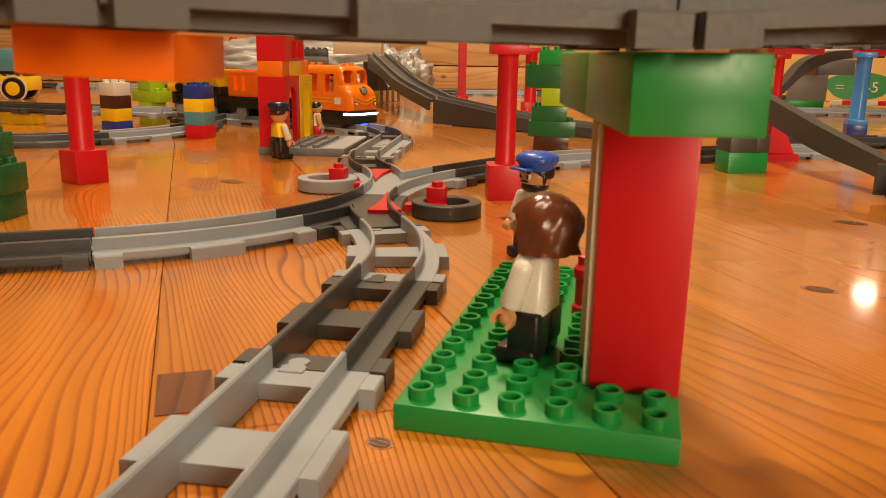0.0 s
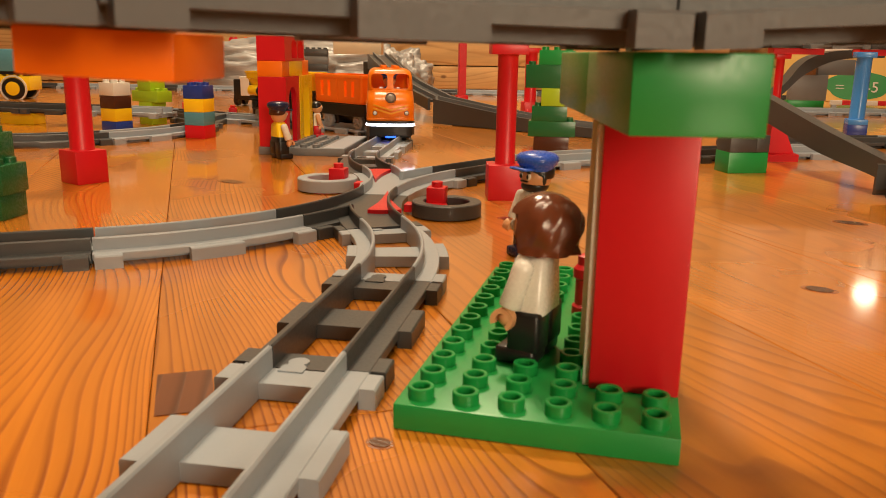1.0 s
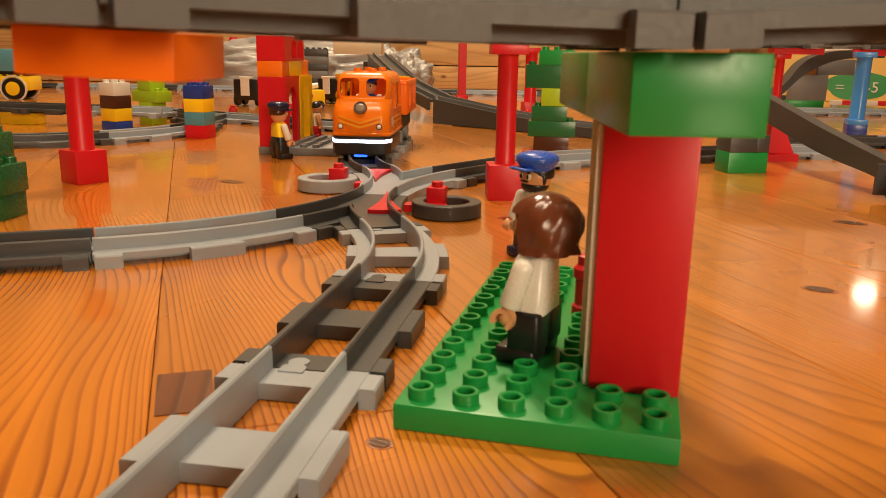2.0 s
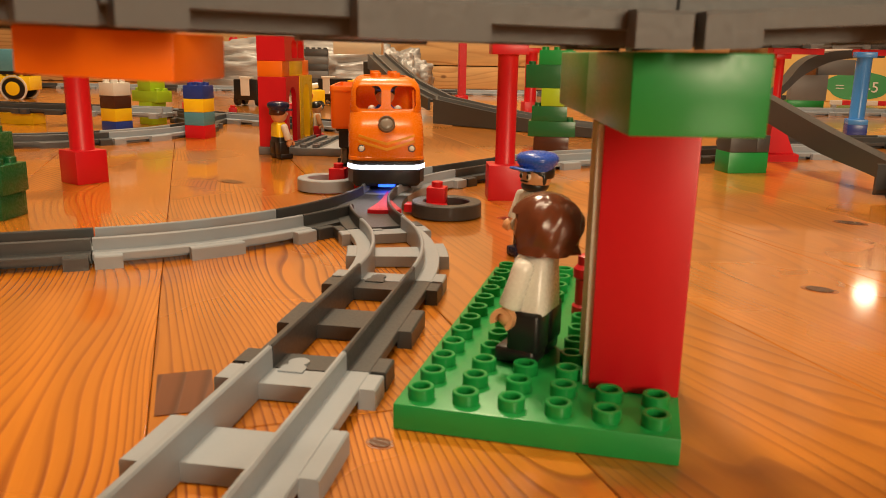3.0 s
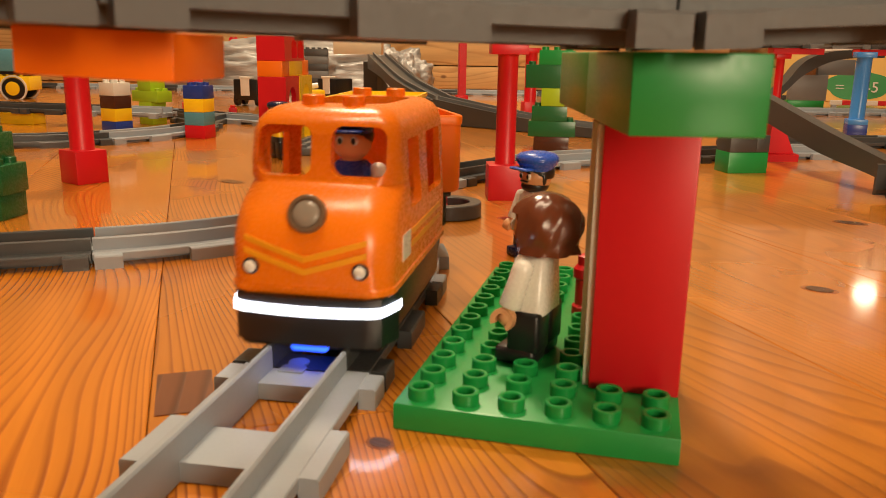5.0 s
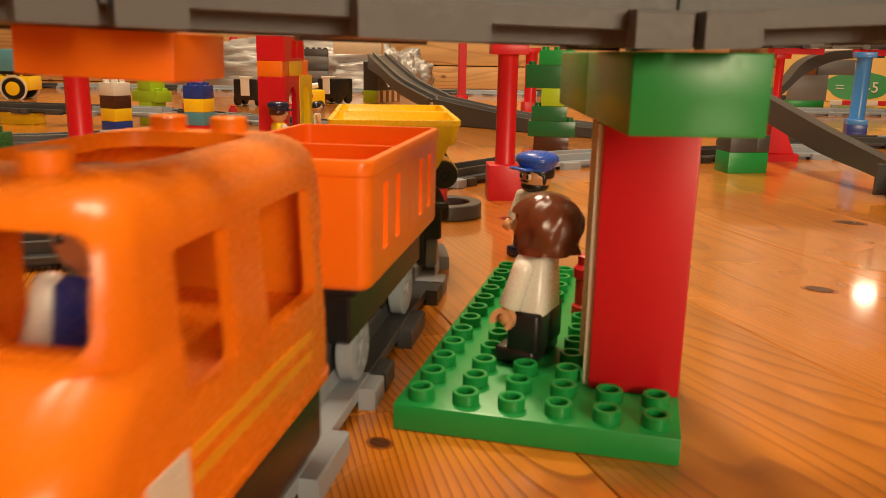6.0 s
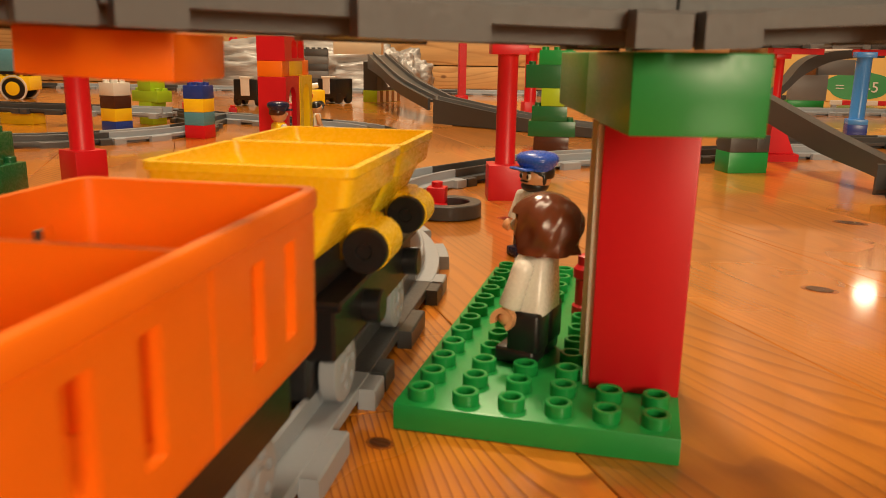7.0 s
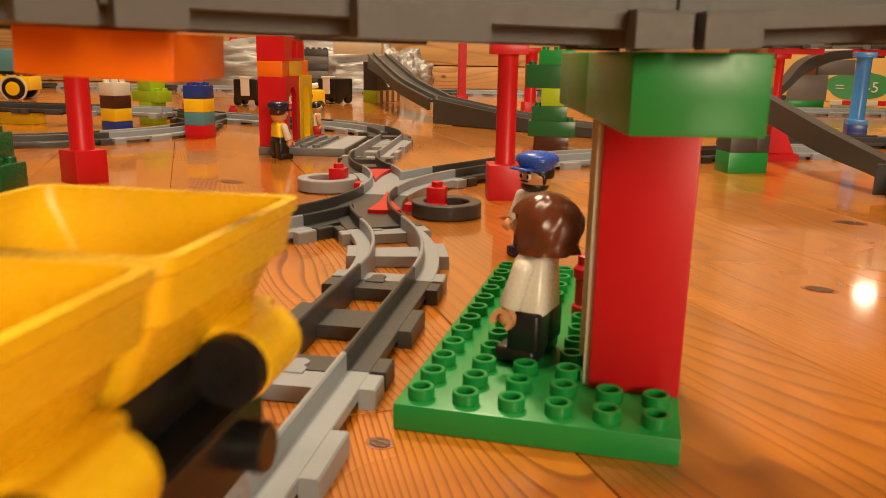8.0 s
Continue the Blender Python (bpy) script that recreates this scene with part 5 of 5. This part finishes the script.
    h = part("head_lamp", bm, LAMP_RIM, ob, "round head lamp with a brown rim")
    bm = bmesh.new()
    ball(bm, (0, F - 0.0046, 0.0681), 0.0054, 0.0016, 0.0052, 0, 20, Matrix.Rotation(radians(24), 4, "X"))
    part("lens", bm, LENS_GREY, h, "grey lamp lens")
    for s in (1, -1):
        bm = bmesh.new()
        lathe(bm, [(0.0032, -0.003), (0.0032, 0.0012), (0.0028, 0.0016)], pose(s * 0.0215, F - 0.0024, 0.0475, -90, 0, 0), 18)
        q = part("marker_lamp", bm, BLACK, ob, "small round marker lamp")
        bm = bmesh.new()
        ball(bm, (s * 0.0215, F - 0.0008, 0.0475), 0.0024, 0.001, 0.0024, 0, 14)
        part("lens", bm, WHITE, q)
    # yellow chevrons on the nose and stripes on the sides
    for k, z in enumerate((0.0555, 0.0510)):
        for s in (1, -1):
            bm = bmesh.new()
            n = 8
            row = []
            for i in range(n + 1):
                x = s * 0.024 * i / n
                yy = F + 0.0006 - 0.0042 * (x / W) ** 2 - (0.0007 if z > 0.053 else 0.0)
                zz = z - 0.0048 + 0.0068 * i / n
                row.append([bm.verts.new((x, yy, zz + d)) for d in (0, 0.0021)] + [bm.verts.new((x, yy - 0.0012, zz + d)) for d in (0.0021, 0)])
            for a, b in zip(row, row[1:]):
                for j in range(4):
                    bm.faces.new((a[j], a[(j + 1) % 4], b[(j + 1) % 4], b[j]))
            bmesh.ops.recalc_face_normals(bm, faces=bm.faces[:])
            part("chevron", bm, PRINT_YELLOW, ob, "printed yellow chevron", 0)
    for s in (1, -1):
        for z in (0.0492, 0.0542):
            bm = bmesh.new()
            box(bm, s * W - 0.0004, s * W + 0.0004, -0.046, 0.020, z, z + 0.0024)
            part("stripe", bm, PRINT_YELLOW, ob, "printed yellow stripe", 0)
        bm = bmesh.new()
        box(bm, s * W - 0.0004, s * W + 0.0005, 0.022, 0.036, 0.047, 0.057)
        part("side_mark", bm, WHITE, ob, "pale printed panel", 0)
        if s < 0:
            continue
        bm = bmesh.new()
        box(bm, min(s * 0.031, s * 0.0365), max(s * 0.031, s * 0.0352), -0.0665, -0.0605, 0.0505, 0.0575, 0.0012, 2)
        part("step_knob", bm, LOCO_ORANGE, ob)
    # the lit strip across the front
    bm = bmesh.new()
    fr = []
    for i in range(17):
        u = -1 + i / 8
        x = u * (W + 0.0012)
        yy = F + 0.0015 - 0.0042 * u * u - 0.012 * max(0, abs(u) - 0.86) / 0.14
        fr.append((x, yy))
    rows = [[bm.verts.new((x, y, z)) for z in (0.0312, 0.0344)] + [bm.verts.new((x, y - 0.004, z)) for z in (0.0344, 0.0312)] for x, y in fr]
    for a, b in zip(rows, rows[1:]):
        for j in range(4):
            bm.faces.new((a[j], a[(j + 1) % 4], b[(j + 1) % 4], b[j]))
    bmesh.ops.recalc_face_normals(bm, faces=bm.faces[:])
    part("light_strip", bm, BAR_GLOW, ob, "white lit strip")
    bm = bmesh.new()
    slab(bm, [(x * 0.985, y - 0.0012) for x, y in fr] + [(W - 0.004, 0.03), (-W + 0.004, 0.03)], [], 0.018, pose(0, 0, 0.0195))
    part("bumper", bm, BLACK, ob, "black front bumper")
    bm = bmesh.new()
    box(bm, -0.0075, 0.0075, F - 0.014, F - 0.004, 0.0135, 0.0165, 0.001, 1)
    part("sensor_lamp", bm, BLUE_GLOW, ob, "blue sensor light under the nose")
    # the shell stands tall over its wheels
    taller = Matrix.Translation((0, 0, 0.060)) @ Matrix.Diagonal((1, 1, 1.05, 1)) @ Matrix.Translation((0, 0, -0.060))
    for c in ob.children:
        if c.name.split(".")[0] not in ("sensor_lamp", "head_lamp", "marker_lamp"):
            c.data.transform(taller)
    add_wheels(ob, (-0.036, 0.032), 0.0115, BLACK)
    coupler(ob, -F - 0.006, -1)
    return ob


def wagon_frame(ob, half, wheels):
    bm = bmesh.new()
    box(bm, -0.0255, 0.0255, -half + 0.003, half - 0.003, 0.029, 0.0475, 0.001, 1)
    for y in wheels:
        box(bm, -0.0165, 0.0165, y - 0.019, y + 0.019, 0.014, 0.040, 0.002, 2)
    part("chassis", bm, BLACK, ob, "black under-frame")
    bm = bmesh.new()
    box(bm, -0.028, 0.028, -half + 0.002, half - 0.002, 0.0465, 0.0498, 0.0008, 1)
    part("floor_plate", bm, BLACK, ob)
    add_wheels(ob, wheels, 0.0125, LIGHT_GREY, 0.0205)
    coupler(ob, -half + 0.006, -1)
    coupler(ob, half - 0.006, 1)


def open_wagon():
    """A moulded tray of two bins with rounded corners; slots go through its sides."""
    ob = thing("toy_wagon", "orange open toy wagon with slotted sides and two bins", "toy train", "toy train")
    H, W, z0, z1 = 0.063, 0.0335, 0.049, 0.0932
    wagon_frame(ob, H, (-0.040, 0.040))

    def tray(levels):
        bm = bmesh.new()
        rings = [[bm.verts.new((x, y, z)) for x, y in round_rect(-w, w, a, b, r, 5)] for z, w, a, b, r in levels]
        for lo, hi in zip(rings, rings[1:]):
            for k in range(len(lo)):
                bm.faces.new((lo[k], lo[(k + 1) % len(lo)], hi[(k + 1) % len(hi)], hi[k]))
        bm.faces.new(rings[0][::-1])
        bm.faces.new(rings[-1])
        return bm
    outer = tray([(z0, W - 0.0022, -H + 0.002, H - 0.002, 0.0045), (z0 + 0.0012, W - 0.0007, -H + 0.0006, H - 0.0006, 0.005), (z0 + 0.003, W - 0.0003, -H + 0.0002, H - 0.0002, 0.005),
                  (z1 - 0.0055, W, -H, H, 0.005), (z1 - 0.0050, W + 0.0006, -H - 0.0006, H + 0.0006, 0.0054), (z1 - 0.0008, W + 0.0008, -H - 0.0008, H + 0.0008, 0.0054), (z1, W + 0.0002, -H - 0.0002, H + 0.0002, 0.005)])
    cuts = [tray([(z0 + 0.003, W - 0.0030, a, b, 0.003), (z1 - 0.003, W - 0.0024, a - 0.0003, b + 0.0003, 0.0035), (z1 + 0.004, W - 0.0020, a - 0.0006, b + 0.0006, 0.004)]) for a, b in ((-H + 0.0028, -0.0013), (0.0013, H - 0.0028))]
    # the divider is lower than the rim
    cuts.append(tray([(z1 - 0.0022, W - 0.0024, -0.004, 0.004, 0.0005), (z1 + 0.003, W - 0.0024, -0.004, 0.004, 0.0005)]))
    for c in (-0.0315, 0.0315):
        for k in (-1, 1):
            bm = bmesh.new()
            slab(bm, round_rect(c + k * 0.0096 - 0.0034, c + k * 0.0096 + 0.0034, z0 + 0.0105, z0 + 0.0345, 0.0008, 2), [], 0.1, pose(-0.05, 0, 0) @ SIDEWAYS)
            cuts.append(bm)
    # a notch where the two halves meet, at the foot of each side
    for sx in (-1, 1):
        bm = bmesh.new()
        box(bm, *sorted((sx * (W - 0.0009), sx * (W + 0.004))), -0.0007, 0.0007, z0 - 0.002, z1 - 0.006)
        cuts.append(bm)
    tray_ob = new("tray", carve(outer, cuts, ORANGE))
    tray_ob.parent = ob
    return ob


def hopper_wagon():
    ob = thing("toy_wagon", "yellow toy hopper wagon with two tipping bins and side rollers", "toy train", "toy train")
    H, W = 0.0655, 0.0335
    wagon_frame(ob, H - 0.004, (-0.040, 0.040))
    bm = bmesh.new()
    box(bm, -0.0185, 0.0185, -H + 0.004, H - 0.004, 0.0497, 0.0636, 0.001, 1)
    part("cradle", bm, BLACK, ob, "black cradle under the bins")
    for c in (-0.0328, 0.0328):
        bm = bmesh.new()
        h = 0.0318

        def ring(w, l, z, r=0.004):
            return [bm.verts.new((x, c + y, z)) for x, y in round_rect(-w, w, -l, l, r, 3)]
        rows = [ring(0.0195, 0.0285, 0.0635), ring(0.0235, 0.0295, 0.0690), ring(0.0288, 0.0304, 0.0800), ring(0.0318, 0.0312, 0.0812), ring(W, h, 0.0900), ring(W + 0.0010, h + 0.0006, 0.0908), ring(W + 0.0010, h + 0.0006, 0.0935), ring(W - 0.0016, h - 0.002, 0.0935), ring(W - 0.002, h - 0.0022, 0.0895), ring(0.0268, 0.0285, 0.0805), ring(0.0215, 0.0275, 0.0705), ring(0.017, 0.026, 0.0665)]
        for a, b in zip(rows, rows[1:]):
            for i in range(len(a)):
                bm.faces.new((a[i], a[(i + 1) % len(a)], b[(i + 1) % len(a)], b[i]))
        bm.faces.new(rows[0][::-1])
        bm.faces.new(rows[-1])
        part("bin", bm, YELLOW, ob)
        for s in (1, -1):
            along = pose(s * 0.0284, c - 0.010, 0.0605, -90)
            bm = bmesh.new()
            lathe(bm, [(0.0076, -0.014), (0.0084, -0.0132), (0.0084, 0.0060), (0.0078, 0.0068)], along, 24)
            r = part("roller", bm, YELLOW, ob, "yellow side roller")
            bm = bmesh.new()
            lathe(bm, [(0.0080, 0.0062), (0.0080, 0.0098), (0.0076, 0.0106), (0.003, 0.0106), (0.0026, 0.0098), (0.0004, 0.0098)], along, 24)
            part("end_cap", bm, BLACK, r, "black round end cap")
            bm = bmesh.new()
            box(bm, *sorted((s * 0.016, s * 0.0290)), c - 0.029, c - 0.0045, 0.0555, 0.0695, 0.002, 2)
            part("roller_bracket", bm, YELLOW, ob)
            bm = bmesh.new()
            lathe(bm, [(0.0055, 0.012), (0.0062, 0.0315), (0.0055, 0.0322)], pose(0, c - 0.012, 0.0375, 0, 90 * s, 0), 18)
            part("spring_box", bm, BLACK, ob)
    return ob


LOCO = locomotive()
DRIVER = figure("toy_figure", "toy figure driver with a blue cap sitting in the locomotive", pose(0, 0, 0), BLUE, BLUE, WHITE, BLACK, BLUE)
DRIVER.scale = (0.9, 0.9, 0.9)
WAGON = open_wagon()
HOPPER = hopper_wagon()
bridge()


# ---- motion ----
# time and place of the locomotive's front along the line
RUN = [(0.0, 1.154), (0.5, 1.055), (1.0, 0.950), (1.5, 0.843), (3.0, 0.528), (3.5, 0.426), (4.0, 0.333), (4.5, 0.227), (5.8, -0.031), (6.0, -0.066), (6.2, -0.102), (6.5, -0.157), (7.0, -0.243), (7.5, -0.330), (8.0, -0.4185)]


def front_at(t):
    """A smooth reading of RUN."""
    ts = [r[0] for r in RUN]
    k = max(0, min(len(RUN) - 2, sum(1 for a in ts if a <= t) - 1))

    def slope(i):
        a, b = max(0, i - 1), min(len(RUN) - 1, i + 1)
        return (RUN[b][1] - RUN[a][1]) / (RUN[b][0] - RUN[a][0])
    (t0, s0), (t1, s1) = RUN[k], RUN[k + 1]
    d = t1 - t0
    u = (t - t0) / d
    return (2 * u ** 3 - 3 * u * u + 1) * s0 + (u ** 3 - 2 * u * u + u) * d * slope(k) + (3 * u * u - 2 * u ** 3) * s1 + (u ** 3 - u * u) * d * slope(k + 1)


def riding(s, reach):
    """A vehicle centred at s with its axles reach to each side; it faces back along the line."""
    xa, ya, _ = on_line(s - reach)
    xb, yb, _ = on_line(s + reach)
    turn = math.degrees(math.atan2(ya - yb, xa - xb)) - 90
    return pose((xa + xb) / 2, (ya + yb) / 2, 0.0, 0, 0, turn)


def motions():
    steps = [i / 15 for i in range(121)]
    for ob, back, reach in ((LOCO, 0.061, 0.034), (WAGON, 0.227, 0.040), (HOPPER, 0.385, 0.040)):
        walk(ob, [(t, riding(front_at(t) + back, reach)) for t in steps])
    walk(DRIVER, [(t, riding(front_at(t) + 0.061, 0.034) @ pose(0.0, -0.006, 0.0415, 0, 0, 180)) for t in steps])
    s0 = front_at(0)
    for w, s, y, r, gauge in WHEELS:
        rows = []
        for t in steps:
            a = math.degrees((s0 - front_at(t)) / r)
            rows.append((t, pose(s * gauge, y, 0.0085 + r) @ pose(0, 0, 0, -a) @ pose(0, 0, 0, 0, 0, 0 if s > 0 else 180)))
        walk(w, rows)


floor_boards(floor_ob)
floor_knots(floor_ob)
motions()
